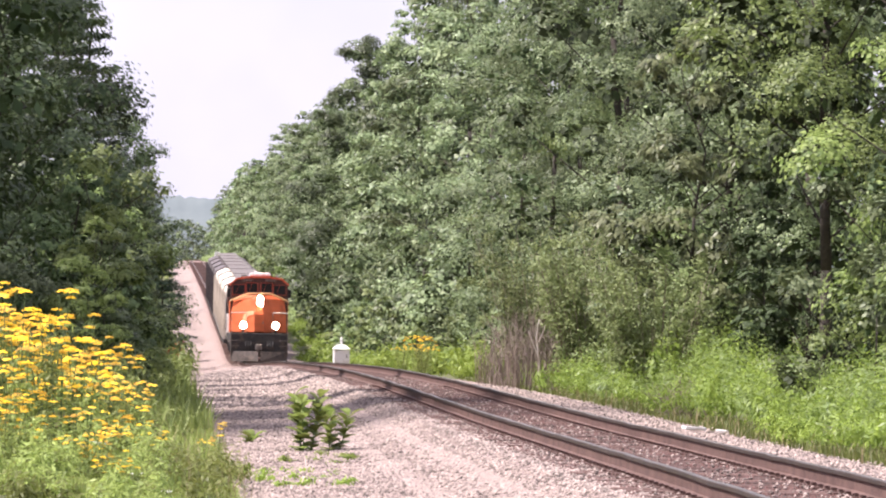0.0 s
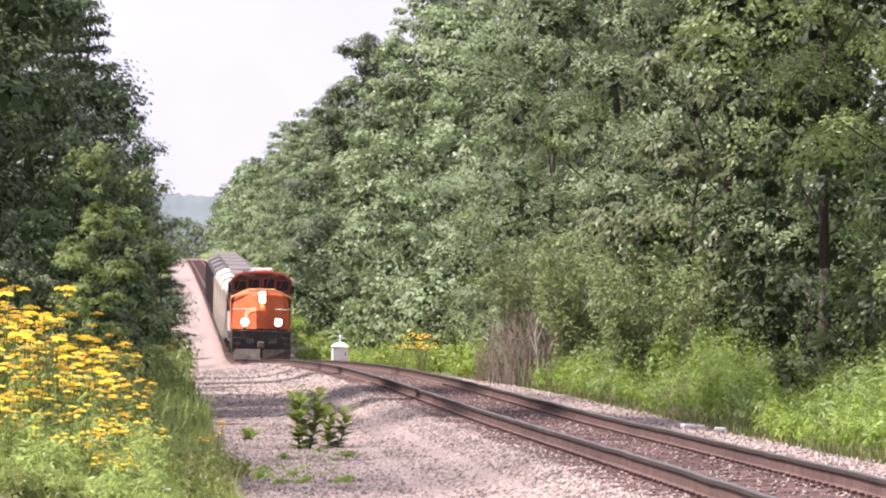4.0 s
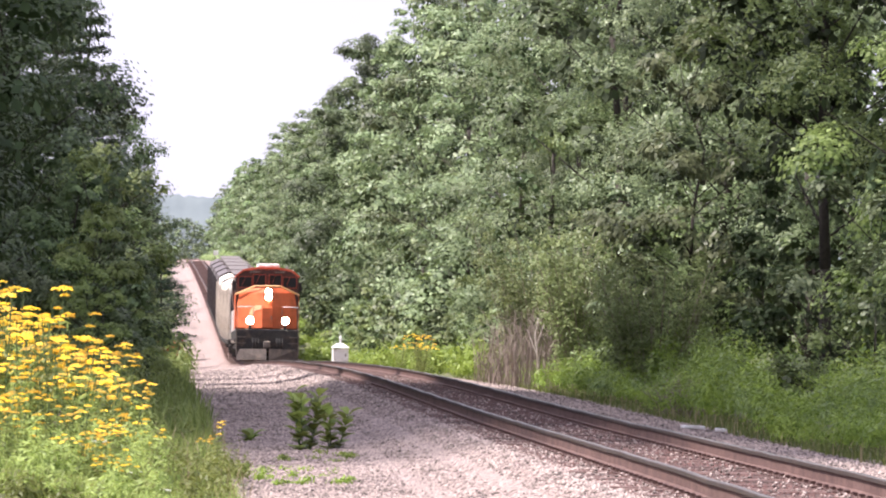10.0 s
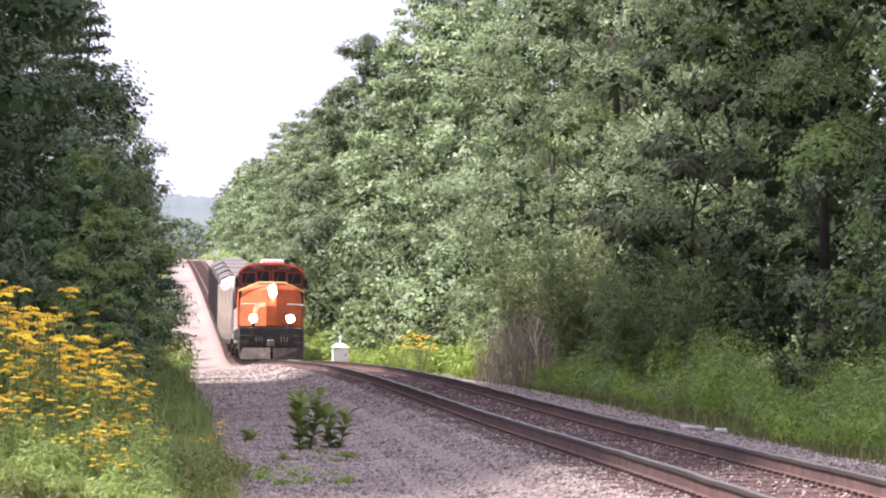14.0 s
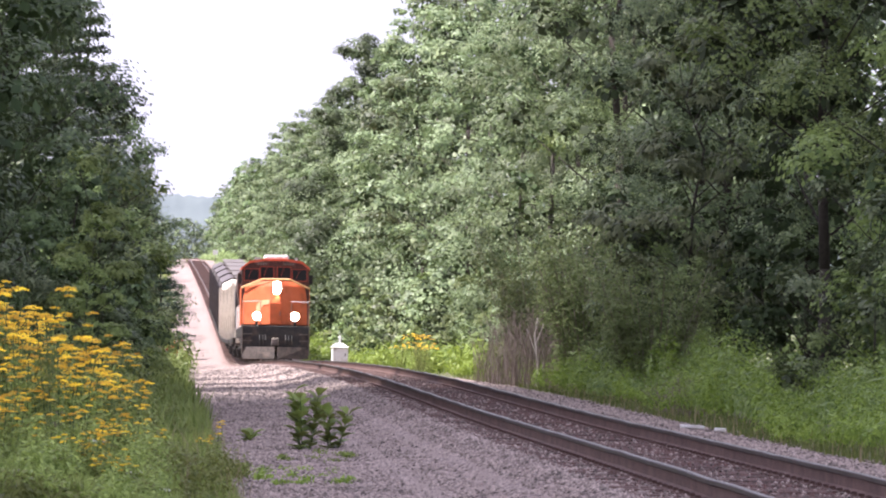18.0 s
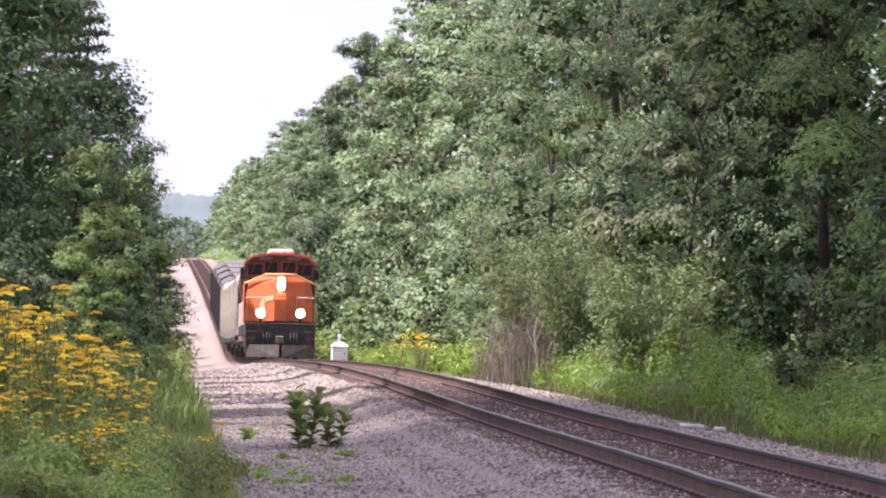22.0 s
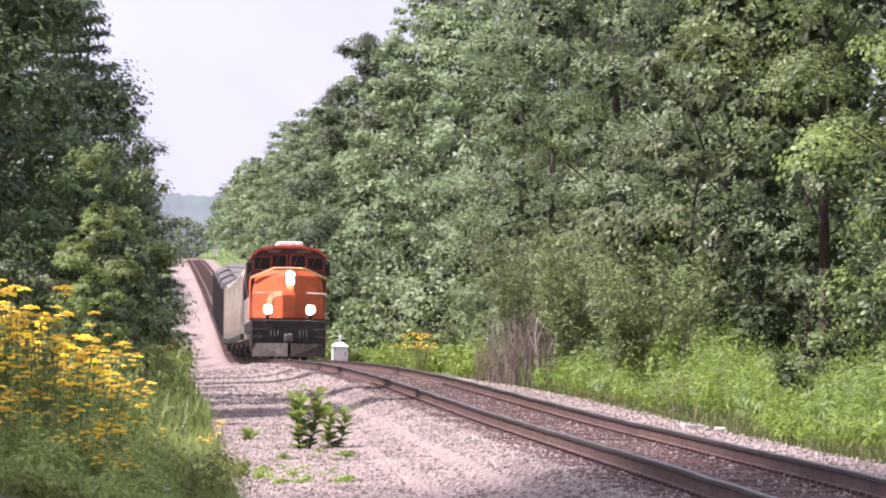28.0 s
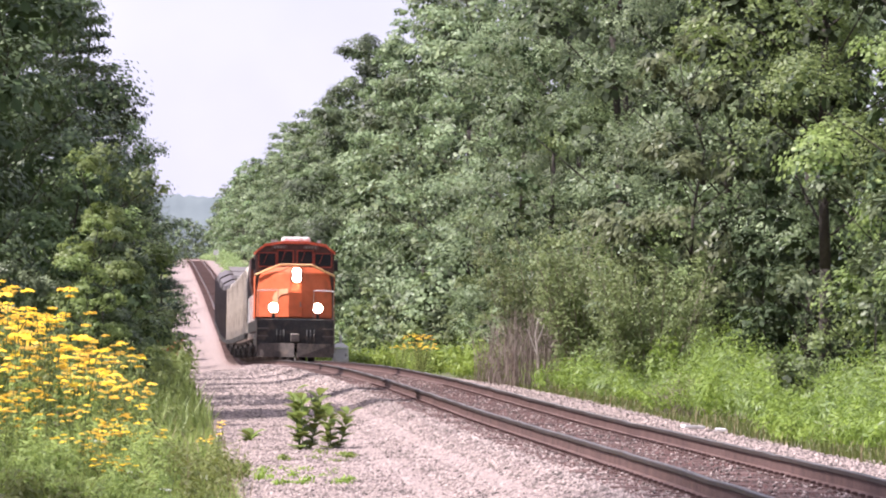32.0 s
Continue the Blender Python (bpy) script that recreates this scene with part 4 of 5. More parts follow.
# understorey bushes below the trees
bushes = [broadleaf("bush", 91 + k, 3.4, 1.3, 12, 7, 26, 0.13, (M_ASPEN, M_LIME, M_WILLOW)[k],
                    ("grey-green bush at the foot of the trees", "light green leafy bush at the foot of the trees", "grey willow bush at the foot of the trees")[k],
                    0.1, (0.45, 0.8), 0.6, "bushes along the wood", 0.3, split=3) for k in range(3)]
small = [broadleaf("bush", 94 + k, 3.4, 1.3, 12, 4, 12, 0.24, (M_ASPEN, M_LIME, M_WILLOW)[k], "leafy bush below the trees farther along the line",
                   0.1, (0.5, 0.9), 0.6, "bushes along the wood", 0.3) for k in range(3)]
y = 78.0
while y < 300:
    if 94 < y < 120:
        y = 122.0
    put((bushes if y < 210 else small)[i % 3], 11.5 + rng.uniform(-0.5, 0.9), y, rng.uniform(0, 360), rng.uniform(0.6, 1.25))
    y += rng.uniform(3.0, 6.0)
    i += 1
while y < 620:
    put(small[i % 3], 11.2 + rng.uniform(-1.0, 0.9), y, rng.uniform(0, 360), rng.uniform(0.6, 1.2))
    y += rng.uniform(7, 12)
    i += 1
for x, y, s, k in ((-1.35, 134, 1.45, 1), (-1.9, 129, 1.35, 1), (-1.25, 144, 1.4, 1), (-2.6, 110, 0.8, 0), (-0.7, 160, 0.8, 2), (-2.2, 92, 0.6, 0), (-0.6, 208, 1.2, 0), (-1.2, 240, 1.2, 0),
                   (-1.2, 190, 1.0, 2), (-0.6, 270, 1.2, 0), (-0.4, 310, 1.2, 0), (-0.9, 360, 1.1, 1), (-1.2, 420, 1.0, 0), (-0.9, 480, 0.8, 2), (-0.6, 335, 0.9, 2), (-3.6, 84, 0.7, 0)):
    put((bushes if y < 210 else small)[k], x, y, rng.uniform(0, 360), s)
spruce = pine("spruce_tree", 99, 4.6, 1.25, 14, 18, M_NEEDLE, "small dark spruce at the edge of the gravel road", 0.13)
plant(spruce, 0.15, 222, 10)
again(spruce, -0.2, 250, 140, 1.1)


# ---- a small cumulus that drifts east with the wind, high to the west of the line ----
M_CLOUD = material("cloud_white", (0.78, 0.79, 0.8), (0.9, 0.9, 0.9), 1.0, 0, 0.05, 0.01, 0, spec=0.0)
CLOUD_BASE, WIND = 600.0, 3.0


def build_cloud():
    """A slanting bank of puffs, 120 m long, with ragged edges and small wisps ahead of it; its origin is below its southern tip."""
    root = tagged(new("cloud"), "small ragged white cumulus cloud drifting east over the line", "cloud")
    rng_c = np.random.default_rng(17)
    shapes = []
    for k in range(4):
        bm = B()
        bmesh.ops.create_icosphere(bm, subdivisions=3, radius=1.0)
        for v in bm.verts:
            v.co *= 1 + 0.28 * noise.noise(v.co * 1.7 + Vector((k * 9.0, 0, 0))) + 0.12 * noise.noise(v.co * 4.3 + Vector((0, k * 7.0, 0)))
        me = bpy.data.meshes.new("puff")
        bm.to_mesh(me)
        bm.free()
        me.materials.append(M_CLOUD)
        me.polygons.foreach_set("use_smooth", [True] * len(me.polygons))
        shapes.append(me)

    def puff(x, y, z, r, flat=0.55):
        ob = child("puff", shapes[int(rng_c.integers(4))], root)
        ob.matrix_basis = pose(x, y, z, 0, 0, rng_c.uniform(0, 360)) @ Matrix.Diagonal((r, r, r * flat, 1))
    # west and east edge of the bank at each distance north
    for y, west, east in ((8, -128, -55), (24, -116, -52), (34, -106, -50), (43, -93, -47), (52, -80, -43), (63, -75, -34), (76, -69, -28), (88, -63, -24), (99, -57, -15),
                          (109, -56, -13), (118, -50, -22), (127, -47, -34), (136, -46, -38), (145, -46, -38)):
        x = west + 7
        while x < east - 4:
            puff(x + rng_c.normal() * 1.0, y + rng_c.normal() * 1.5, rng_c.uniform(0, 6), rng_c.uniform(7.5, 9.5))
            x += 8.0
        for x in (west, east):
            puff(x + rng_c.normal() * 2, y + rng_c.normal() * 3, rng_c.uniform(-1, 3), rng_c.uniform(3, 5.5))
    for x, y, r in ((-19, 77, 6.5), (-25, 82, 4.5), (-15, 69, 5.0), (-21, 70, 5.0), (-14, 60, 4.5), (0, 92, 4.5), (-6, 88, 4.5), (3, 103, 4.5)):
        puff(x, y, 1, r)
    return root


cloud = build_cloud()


# ---- willow and dead brush beside the ballast ----
def dead_brush(x, y, h, spread, count, seed):
    rng_d = np.random.default_rng(seed)
    root = tagged(new("dead_brush"), "clump of bare grey-brown dead stems beside the ballast", "brush")
    bm = B()
    for k in range(count):
        a, r = rng_d.uniform(0, 6.28), spread * rng_d.uniform(0, 1) ** 0.6
        foot = Vector((math.cos(a) * r, math.sin(a) * r, -0.1))
        tall = h * rng_d.uniform(0.45, 1.0)
        mid = foot + Vector((rng_d.normal() * 0.1, rng_d.normal() * 0.1, tall * 0.55))
        tip = mid + Vector((rng_d.normal() * 0.2, rng_d.normal() * 0.2, tall * 0.45))
        rod(bm, foot, mid, 0.011, 0.008, 4)
        rod(bm, mid, tip, 0.008, 0.003, 4)
        for j in range(3):
            s = mid.lerp(tip, rng_d.uniform(0, 0.9))
            rod(bm, s, s + Vector((rng_d.normal() * 0.15, rng_d.normal() * 0.15, rng_d.uniform(0.05, 0.3))), 0.005, 0.002, 3)
    ob = part("stem", bm, M_STEM, root)
    ob["kind"] = "stuff"
    plant(root, x, y)
    return root


dead_brush(8.75, 134, 2.15, 0.9, 140, 5)
dead_brush(8.55, 142, 1.7, 0.6, 70, 9)
dead_brush(9.3, 99, 0.9, 0.4, 50, 6)


def snag(x, y, h):
    """A thin peeled trunk with two broken limbs."""
    root = tagged(new("dead_sapling"), "thin pale dead sapling standing in the bare brush", "sapling")
    bm = B()
    rails_along(bm, [(0, 0, -0.1), (0.06, 0, h * 0.4), (-0.03, 0.02, h * 0.75), (0.04, 0, h)], 0.022)
    rails_along(bm, [(0.05, 0, h * 0.45), (-0.22, 0.05, h * 0.85)], 0.014)
    rails_along(bm, [(0.0, 0, h * 0.65), (0.2, -0.05, h * 0.95)], 0.012)
    part("trunk", bm, M_PEELED, root, "peeled pale trunk")
    plant(root, x, y)


snag(8.95, 133.2, 1.75)
dead_brush(-1.2, 52, 0.8, 0.4, 30, 8)


def willow(x, y, h, seed):
    rng_w = np.random.default_rng(seed)
    root = tagged(new("willow_shrub"), "airy grey-green willow shrub with slender stems", "shrub")
    bm, leaves = B(), []
    for k in range(60):
        a, r = rng_w.uniform(0, 6.28), 0.5 * rng_w.uniform(0, 1)
        foot = Vector((math.cos(a) * r, math.sin(a) * r, -0.1))
        tall = h * rng_w.uniform(0.5, 1.0)
        tip = foot + Vector((math.cos(a) * tall * 0.33, math.sin(a) * tall * 0.33, tall))
        rod(bm, foot, tip, 0.016, 0.004, 4)
        for s in np.linspace(0.35, 1.0, 6):
            c = foot.lerp(tip, float(s)) + Vector((rng_w.normal() * 0.15, rng_w.normal() * 0.15, 0))
            leaves.append(leaf_quads(rng_w, c, (0.3, 0.3, 0.26), 50, 0.082, 0.3, 0.5, 1.0))
    part("stem", bm, M_STEM, root)["kind"] = "stuff"
    child("foliage", quads("foliage", np.concatenate(leaves), M_WILLOW), root)
    plant(root, x, y)
    return root


willow(9.5, 139, 4.4, 1)
willow(10.2, 131, 3.6, 2)
willow(10.4, 118, 3.0, 3)


# leafy shrubs between the maple and the gravel
shrub = broadleaf("shrub", 151, 2.7, 0.85, 14, 9, 50, 0.07, M_MAPLE, "dark green leafy shrub at the edge of the gravel", 0.02, (0.4, 0.65), 0.6, "shrubs by the gravel", 0.3, core=0.8, deep=50)
plant(shrub, -1.05, 97, 0)
again(shrub, -0.8, 104, 100, 1.0)
bright = broadleaf("shrub", 155, 3.6, 0.95, 18, 10, 58, 0.06, M_ASH, "light green leafy shrub at the edge of the gravel", 0.02, (0.42, 0.68), 0.6, "shrubs by the gravel", 0.3, core=0.7, deep=40)
plant(bright, -0.95, 92.5, 0)
again(bright, -1.1, 88, 120, 0.72)
again(shrub, -0.65, 110, 20, 0.8)
again(shrub, -1.6, 100, 300, 1.25)


# ---- green undergrowth along the east ditch ----
def undergrowth(name, area, count, height, width, per, leaf, mat, label, seed, near_bias=1.5, rise=0.0):
    """Weeds over a stretch, taller towards its eastern side by rise."""
    rng_u = np.random.default_rng(seed)
    out = []
    for k in range(count):
        x = rng_u.uniform(area[0], area[1])
        y = area[2] + (area[3] - area[2]) * rng_u.uniform(0, 1) ** near_bias
        x += 0.6 * noise.noise((y * 0.11, seed * 3.0, 2.0))
        hh = height * rng_u.uniform(0.5, 1.15) * max(0.25, 0.9 + 0.9 * noise.noise((x * 0.7, y * 0.15, 5.0)) + rise * (x - area[0]) / (area[1] - area[0]))
        w = width * rng_u.uniform(0.6, 1.4)
        q = leaf_quads(rng_u, (0, 0, 0), (w, w, hh * 0.55), per, leaf * rng_u.uniform(0.6, 1.3), -0.8, 0.28, 0.9)
        out.append(q + np.array([x, y, ground_z(x, y) + hh * 0.45]))
    return tagged(new(name, quads(name, np.concatenate(out), mat)), label, "undergrowth", kind="stuff")


undergrowth("undergrowth", (8.8, 11.4, 54, 150), 1100, 0.85, 0.22, 115, 0.078, M_WEED, "bright yellow-green weeds along the ditch", 1, 1.5, 0.8)
undergrowth("undergrowth", (9.0, 11.6, 54, 150), 320, 1.05, 0.36, 80, 0.105, M_LIME, "broad green bramble among the weeds", 7, 1.5, 0.6)
undergrowth("undergrowth", (8.6, 11.0, 150, 420), 700, 1.1, 0.4, 40, 0.22, M_WEED, "bright green leafy weeds along the ditch", 2)
undergrowth("undergrowth", (8.2, 11.5, 420, 1300), 450, 1.6, 0.8, 30, 0.45, M_WILLOW, "yellow-green scrub beside the line up the hill", 3)
undergrowth("verge_weeds", (-1.8, 0.7, 43, 66), 460, 0.42, 0.15, 60, 0.07, M_TURF, "leafy green weeds in the roadside grass", 9, 1.2)
undergrowth("verge_weeds", (-3.5, 0.3, 62, 150), 420, 0.8, 0.22, 50, 0.1, M_GRASS, "green weeds on the verge of the service road", 4)
undergrowth("verge_weeds", (-2.5, 1.0, 150, 420), 420, 1.0, 0.35, 34, 0.2, M_GRASS, "green weeds on the verge of the service road", 5)
undergrowth("verge_weeds", (-3.5, 1.2, 420, 1300), 300, 1.3, 0.7, 26, 0.4, M_GRASS, "scrub on the verge of the service road up the hill", 6)


def grass(name, area, count, height, mat, label, seed, wide=0.008, bias=1.3):
    rng_g = np.random.default_rng(seed)
    x = rng_g.uniform(area[0], area[1], count)
    y = area[2] + (area[3] - area[2]) * rng_g.uniform(0, 1, count) ** bias
    g = np.array([ground_z(a, b) for a, b in zip(x, y)])
    h = height * rng_g.uniform(0.4, 1.2, count)
    a = rng_g.uniform(0, 6.28, count)
    lean = rng_g.uniform(0.05, 0.5, count) * h
    foot = np.stack([x, y, g - 0.03], 1)
    side = np.stack([np.cos(a), np.sin(a), 0 * a], 1) * wide * rng_g.uniform(0.6, 1.5, (count, 1))
    bend = np.stack([-np.sin(a), np.cos(a), 0 * a], 1)
    mid = foot + bend * lean[:, None] * 0.3 + np.stack([0 * h, 0 * h, h * 0.6], 1)
    tip = foot + bend * lean[:, None] + np.stack([0 * h, 0 * h, h], 1)
    q = np.concatenate([np.stack([foot - side, foot + side, mid + side * 0.9, mid - side * 0.9], 1), np.stack([mid - side * 0.9, mid + side * 0.9, tip + side * 0.15, tip - side * 0.15], 1)])
    return tagged(new(name, quads(name, q, mat)), label, "grass", kind="stuff")


grass("grass", (-1.9, 0.75, 44, 78), 36000, 0.27, M_TURF, "bright green roadside grass", 11, 0.006)
undergrowth("verge_weeds", (-1.9, 0.1, 43.5, 54), 330, 0.62, 0.15, 70, 0.065, M_TURF, "leafy green weeds below the yellow flowers", 19, 1.0)
grass("grass", (-2.0, 0.9, 48, 80), 500, 0.5, M_STRAW, "dry seeding grass stalks among the green", 12, 0.004)
grass("grass", (-4.0, 0.8, 75, 200), 14000, 0.5, M_GRASS, "green grass on the verge", 13, 0.014)
grass("grass", (8.5, 10.0, 52, 160), 9000, 0.19, M_GRASS, "green grass on the ballast shoulder", 14, 0.007)
grass("grass", (8.4, 9.6, 52, 130), 500, 0.3, M_STRAW, "dry yellow grass on the ballast shoulder", 15, 0.006)


# ---- yellow-flowered tansy on the near bank ----
def tansy(seed, h, stems):
    rng_t = np.random.default_rng(seed)
    root = tagged(new("tansy"), "tall plant with flat yellow flower clusters on leafy stems", "flower", "tansy on the bank")
    for k in range(stems):
        a = k * 2.4 + rng_t.normal() * 0.3
        foot = Vector((math.cos(a) * 0.08, math.sin(a) * 0.08, -0.05))
        tall = h * rng_t.uniform(0.68, 1.05)
        tip = foot + Vector((math.cos(a) * rng_t.uniform(0.08, 0.3), math.sin(a) * rng_t.uniform(0.08, 0.3), tall))
        bm = B()
        rod(bm, foot, tip, 0.006, 0.004, 5)
        forks = []
        for j in range(int(rng_t.integers(1, 3))):
            s = foot.lerp(tip, rng_t.uniform(0.78, 0.97))
            e = s + Vector((rng_t.normal() * 0.09, rng_t.normal() * 0.09, rng_t.uniform(0.02, 0.14)))
            rod(bm, s, e, 0.004, 0.003, 4)
            forks.append(e)
        stem = part("stem", bm, M_GREENSTEM, root)
        q = []
        for j in range(11):
            c = foot.lerp(tip, 0.1 + 0.78 * j / 11)
            q.append(leaf_quads(rng_t, c, (0.1, 0.1, 0.05), 12, 0.085, 0.2, 0.22, 1.0))
        child("foliage", quads("foliage", np.concatenate(q), M_TURF), stem)
        for e in forks + [tip]:
            bm = B()
            wide = rng_t.uniform(0.028, 0.07)
            for j in range(17):
                r, b = wide * math.sqrt((j + 0.5) / 17), j * 2.4
                bmesh.ops.create_cone(bm, cap_ends=False, segments=4, radius1=0.015, radius2=0.003, depth=0.012,
                                      matrix=Matrix.Translation((e.x + math.cos(b) * r, e.y + math.sin(b) * r, e.z + 0.01 - r * 0.25 + rng_t.normal() * 0.004)))
            part("flower_head", bm, M_YELLOW, stem)
    return root


kinds = [tansy(41 + k, 1.28 + 0.1 * k, 7) for k in range(4)]
sway = []
for k in range(54):
    # tall and thick on the bank's crown, low and scattered towards the gravel and in front
    u = rng.random() ** 1.3
    x, y = (-1.85 + 1.72 * u, rng.uniform(49, 60)) if k < 38 else (-1.5 + 1.3 * u, rng.uniform(45, 50))
    s = (1.13 - 0.36 * max(0, (x + 0.95) / 0.7)) * rng.uniform(0.8, 1.06) * (1.0 if k < 38 else 0.58)
    ob = plant(kinds[k], x, y, rng.uniform(0, 360), s) if k < 4 else again(kinds[k % 4], x, y, rng.uniform(0, 360), s)
    sway.append(ob)
for x, y in ((0.62, 62), (7.75, 166), (7.9, 172), (7.7, 178), (8.1, 169), (8.3, 175)):
    again(kinds[1], x, y, rng.uniform(0, 360), 0.5 if x < 1 else 0.9)


def lace(x, y, h):
    """White umbel on a thin stalk."""
    root = tagged(new("wild_carrot"), "white umbel flower on a thin stalk in the grass", "flower", "white flowers in the grass")
    bm = B()
    rod(bm, (0, 0, -0.05), (0, 0, h), 0.005, 0.004, 5)
    for j in range(8):
        rod(bm, (0, 0, h - 0.04), (math.cos(j * 0.785) * 0.05, math.sin(j * 0.785) * 0.05, h + 0.01), 0.002, 0.002, 3)
    part("stem", bm, M_GREENSTEM, root)
    bm = B()
    for j in range(40):
        r, b = 0.075 * math.sqrt((j + 0.5) / 40), j * 2.4
        bmesh.ops.create_icosphere(bm, subdivisions=1, radius=0.011, matrix=Matrix.Translation((math.cos(b) * r, math.sin(b) * r, h + 0.012)))
    part("umbel", bm, M_WHITEFLOWER, root)
    return plant(root, x, y)


lace(-0.18, 48, 0.34)
lace(0.06, 47, 0.27)
lace(-0.5, 49, 0.5)


# ---- broad-leaved weed in the gravel ----
def milkweed(x, y, h, stalks, seed):
    rng_m = np.random.default_rng(seed)
    root = tagged(new("weed"), "bushy broad-leaved green weed growing in the gravel", "weed", "weeds in the gravel")
    for k in range(stalks):
        a = k * 2.2
        foot = Vector((math.cos(a) * 0.06, math.sin(a) * 0.06, -0.05))
        tip = foot + Vector((math.cos(a) * 0.14, math.sin(a) * 0.14, h * rng_m.uniform(0.75, 1.0)))
        bm = B()
        rod(bm, foot, tip, 0.01, 0.005, 6)
        stem = part("stem", bm, M_GREENSTEM, root)
        for j in range(15):
            b = j * 2.4 + k
            c = foot.lerp(tip, 0.1 + 0.9 * j / 14.5)
            n = rng_m.uniform(0.14, 0.23)
            out, up = Vector((math.cos(b), math.sin(b), 0)), 0.95 - 0.6 * (1 - j / 14)
            side = Vector((-math.sin(b), math.cos(b), 0)) * n * 0.46
            bm = B()
            p = [c, c + out * n * 0.35 + Vector((0, 0, up * n * 0.5)), c + out * n * 0.7 + Vector((0, 0, up * n * 0.7)), c + out * n + Vector((0, 0, up * n * 0.6))]
            v = [bm.verts.new(q) for q in (p[0], p[1] + side, p[2] + side * 0.9, p[3], p[2] - side * 0.9, p[1] - side, p[1] - Vector((0, 0, 0.02)), p[2] - Vector((0, 0, 0.02)))]
            for f in ((0, 1, 6), (1, 2, 7, 6), (2, 3, 7), (3, 4, 7), (4, 5, 6, 7), (5, 0, 6)):
                bm.faces.new([v[q] for q in f])
            part("leaf", bm, M_TURF, stem)
    return plant(root, x, y)


milkweed(2.0, 76, 0.88, 5, 3)
milkweed(2.4, 76.5, 0.58, 3, 4)
milkweed(1.2, 82, 0.16, 1, 5)
undergrowth("low_weeds", (1.6, 2.6, 68, 73), 9, 0.1, 0.14, 40, 0.06, M_WEED, "low green weeds in the gravel", 21)
undergrowth("low_weeds", (0.9, 2.0, 60, 66), 22, 0.12, 0.14, 40, 0.06, M_WEED, "low green weeds in the gravel", 22)


def dock(x, y, h, seed):
    """Curled dock gone to seed: rust-coloured spikes over a tuft of leaves."""
    rng_k = np.random.default_rng(seed)
    root = tagged(new("dock"), "rust-red seed spikes of dock at the edge of the gravel road", "weed")
    for k in range(7):
        a = k * 2.4
        foot = Vector((math.cos(a) * 0.1, math.sin(a) * 0.1, -0.05))
        tip = foot + Vector((math.cos(a) * 0.2, math.sin(a) * 0.2, h * rng_k.uniform(0.75, 1.0)))
        bm = B()
        rod(bm, foot, tip, 0.012, 0.005, 5)
        stem = part("stem", bm, M_RUSTLEAF, root)
        q = [leaf_quads(rng_k, foot.lerp(tip, 0.5 + 0.05 * j), (0.07, 0.07, 0.06), 16, 0.05, 0.2, 0.6, 1.0) for j in range(11)]
        child("seed_spike", quads("seed_spike", np.concatenate(q), M_RUSTLEAF), stem, "rust-red seed spike")
    child("foliage", quads("foliage", leaf_quads(rng_k, (0, 0, 0.3), (0.35, 0.35, 0.3), 90, 0.16, 0.3, 0.35, 1.0), M_WEED), root)
    plant(root, x, y)


dock(0.55, 192, 1.35, 5)
dock(0.35, 196, 1.2, 6)


# ---- small things by the track ----
def cabinet(x, y):
    root = tagged(new("trackside_cabinet"), "small whitish metal equipment cabinet with a capped roof beside the track", "cabinet")
    bm = B()
    box(bm, -0.36, 0.36, -0.3, 0.3, 0.12, 0.78, 0.02)
    body = part("body", bm, M_WHITE, root)
    bm = B()
    box(bm, -0.32, 0.32, -0.315, -0.3, 0.18, 0.76, 0.005)
    door = part("door", bm, M_WHITE, body)
    bm = B()
    box(bm, 0.2, 0.24, -0.34, -0.315, 0.4, 0.56, 0.005)
    part("door_handle", bm, M_STEEL, door)
    bm = B()
    bmesh.ops.create_cone(bm, cap_ends=True, segments=4, radius1=0.57, radius2=0.2, depth=0.2, matrix=Matrix.Translation((0, 0, 0.92)) @ Matrix.Rotation(radians(45), 4, "Z"))
    part("roof", bm, M_WHITE, root)
    bm = B()
    rod(bm, (0, 0, 1.0), (0, 0, 1.3), 0.05, 0.05)
    rod(bm, (0, 0, 1.28), (0, 0, 1.4), 0.08, 0.02)
    part("vent_pipe", bm, M_WHITE, root)
    bm = B()
    box(bm, -0.42, 0.42, -0.36, 0.36, -0.4, 0.12, 0.02)
    part("plinth", bm, M_STEEL, root, "grey concrete plinth")
    root.matrix_basis = pose(x, y, rail_z(y) - 0.15, 0, 0, 4) @ Matrix.Diagonal((0.88, 0.88, 0.86, 1))


cabinet(7.42, 229)


def plank(x, y, length, turn):
    root = tagged(new("board"), "short whitish board lying on the gravel shoulder", "board", "boards on the shoulder")
    bm = B()
    box(bm, -length / 2, length / 2, -0.07, 0.07, 0.0, 0.05, 0.012)
    part("plank", bm, M_WHITE, root)
    root.matrix_basis = pose(x, y, ground_z(x, y) + 0.02, 0, 3, turn)


plank(8.05, 84.5, 0.36, 25)
plank(8.42, 84.0, 0.17, -10)


def marker(x, y):
    root = tagged(new("marker_post"), "white marker post beside the track up the hill", "post")
    bm = B()
    rod(bm, (0, 0, -0.3), (0, 0, 1.6), 0.06)
    part("post", bm, M_STEEL, root)
    bm = B()
    box(bm, -0.35, 0.35, -0.1, -0.06, 1.2, 1.9, 0.02)
    part("sign", bm, M_WHITE, root, "plain white sign plate")
    plant(root, x, y)


marker(8.1, 800)
marker(8.6, 560)

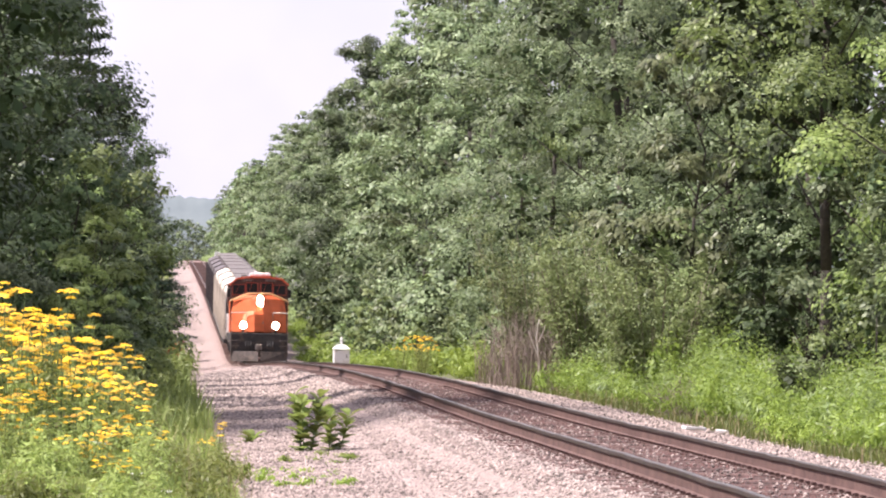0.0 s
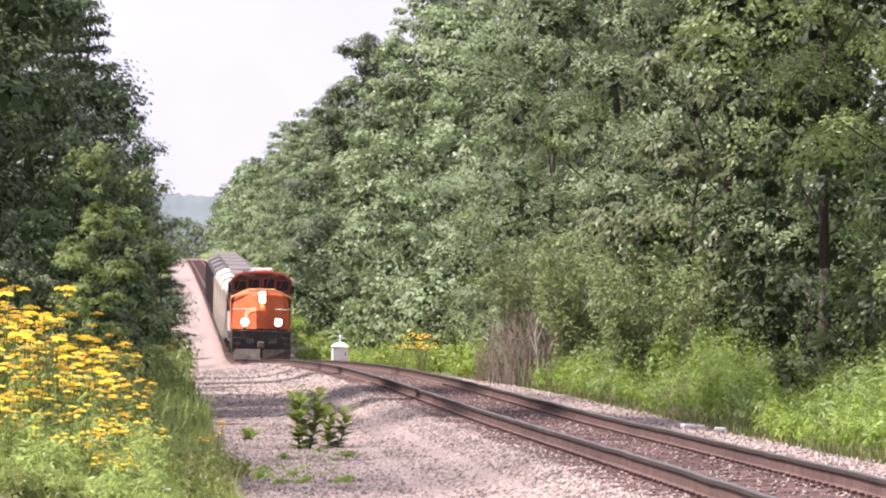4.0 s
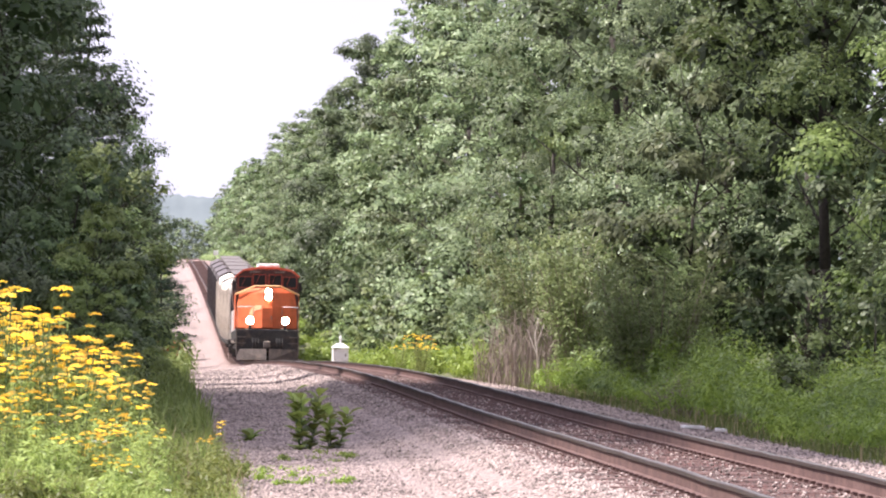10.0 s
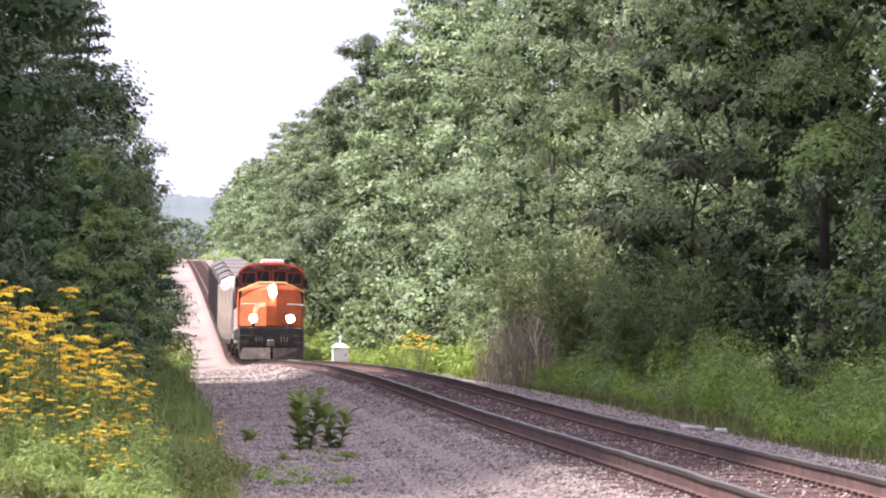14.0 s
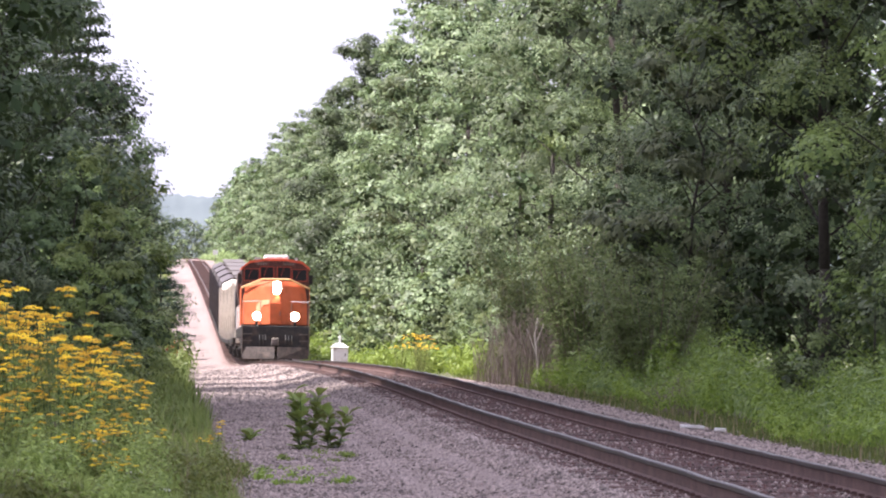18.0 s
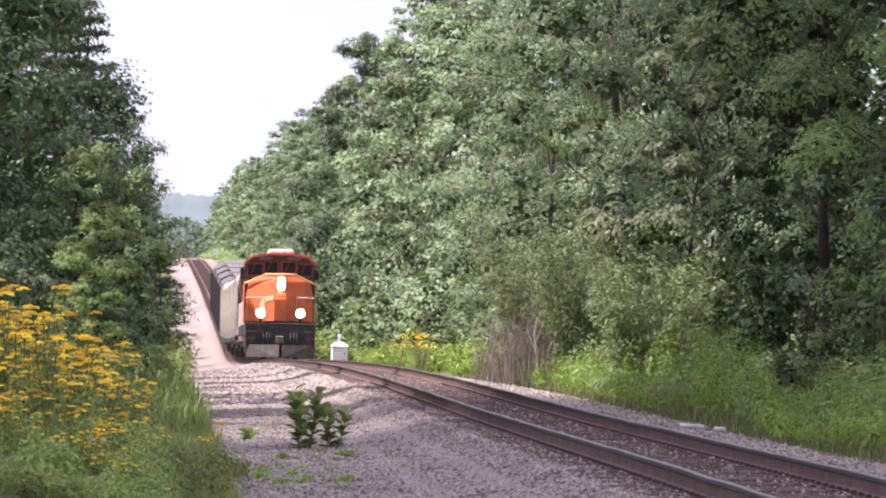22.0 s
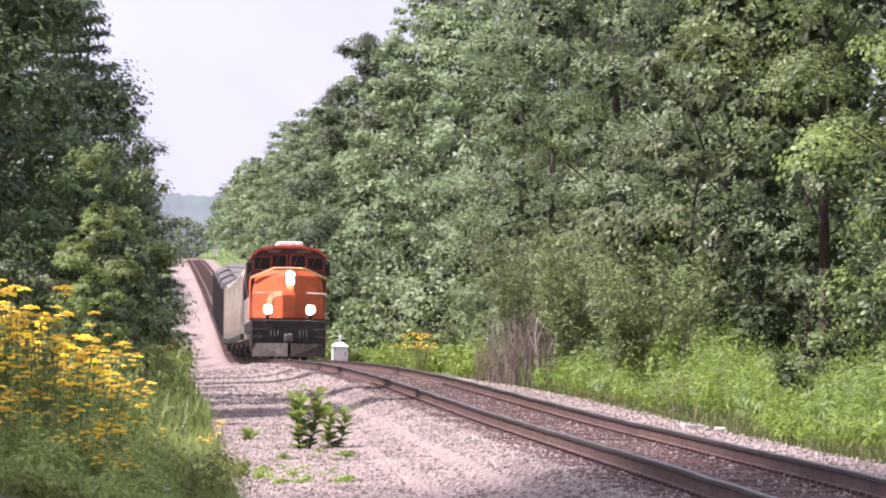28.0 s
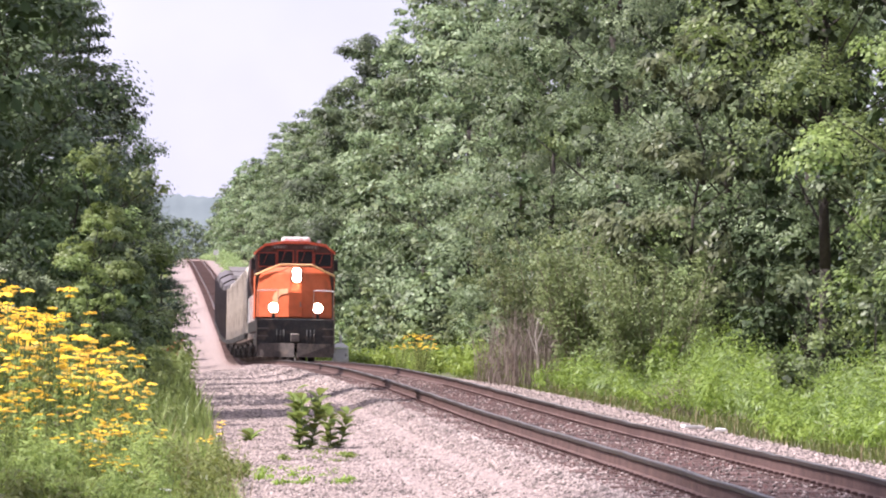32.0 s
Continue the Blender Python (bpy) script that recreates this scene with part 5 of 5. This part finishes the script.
# ---- the bird ----
def small_bird():
    root = tagged(new("bird"), "small dark bird flying across the line", "bird")
    bm = B()
    bmesh.ops.create_uvsphere(bm, u_segments=12, v_segments=8, radius=0.05, matrix=Matrix.Diagonal((1.7, 0.8, 0.8, 1)))
    part("body", bm, M_BLACK, root, smooth=True)
    bm = B()
    bmesh.ops.create_uvsphere(bm, u_segments=10, v_segments=6, radius=0.028, matrix=Matrix.Translation((0.09, 0, 0.025)))
    rod(bm, (0.11, 0, 0.024), (0.14, 0, 0.02), 0.008, 0.001, 5)
    part("head", bm, M_BLACK, root, smooth=True)
    bm = B()
    prism(bm, [(-0.17, -0.004), (-0.07, -0.004), (-0.07, 0.006), (-0.17, 0.002)], -0.03, 0.03)
    part("tail", bm, M_BLACK, root)
    pair = []
    for s in (-1, 1):
        bm = B()
        v = [bm.verts.new(c) for c in ((0.05, s * 0.02, 0.02), (0.06, s * 0.1, 0.03), (0.0, s * 0.19, 0.03), (-0.04, s * 0.1, 0.022), (-0.05, s * 0.02, 0.018))]
        w = [bm.verts.new((q.co.x, q.co.y, q.co.z - 0.006)) for q in v]
        bm.faces.new(v)
        bm.faces.new(w[::-1])
        for k in range(5):
            bm.faces.new((v[k], v[(k + 1) % 5], w[(k + 1) % 5], w[k]))
        bmesh.ops.recalc_face_normals(bm, faces=bm.faces[:])
        pair.append(part("wing", bm, M_BLACK, root))
    return root, pair


bird, wings = small_bird()
for piece in bird.children:
    piece.data.transform(Matrix.Scale(0.62, 4))

# ---- ties: the nearest one by one, the rest joined ----
tie_bm = B()
box(tie_bm, -1.3, 1.3, -0.11, 0.11, -0.2, 0.0, 0.015)
tie_mesh = bpy.data.meshes.new("tie")
tie_bm.to_mesh(tie_mesh)
tie_bm.free()
tie_mesh.materials.append(M_TIE)
for k in range(290):
    y = 42 + 0.52 * k
    tie = child("tie", tie_mesh, track)
    tie.location = (TRACK_X + rng.uniform(-0.05, 0.05), y + rng.uniform(-0.03, 0.03), rail_z(y) - 0.187 + rng.uniform(-0.012, 0.006))
    tie.rotation_euler = (math.atan2(rail_z(y + 1) - rail_z(y - 1), 2), rng.uniform(-0.006, 0.006), rng.uniform(-0.02, 0.02))
# steel plates under the rails, each with four spikes
plate_bm = B()
box(plate_bm, -0.17, 0.17, -0.09, 0.09, -0.012, 0.004, 0.003)
for sx, sy in ((-0.092, -0.05), (-0.092, 0.05), (0.092, -0.05), (0.092, 0.05)):
    box(plate_bm, sx - 0.02, sx + 0.02, sy - 0.014, sy + 0.014, 0.0, 0.03)
plate_mesh = bpy.data.meshes.new("tie_plate")
plate_bm.to_mesh(plate_mesh)
plate_bm.free()
plate_mesh.materials.append(M_RAIL)
for k in range(150):
    y = 42 + 0.52 * k
    for side in (-0.7535, 0.7535):
        plate = child("tie_plate", plate_mesh, track)
        plate.location = (TRACK_X + side, y, rail_z(y) - 0.178)
rest = B()
for k in range(700):
    y = 193 + 0.9 * k
    box(rest, TRACK_X - 1.3, TRACK_X + 1.3, y - 0.12, y + 0.12, rail_z(y) - 0.35, rail_z(y) - 0.175)
part("tie", rest, M_FARTIE, track)["kind"] = "stuff"
motions()
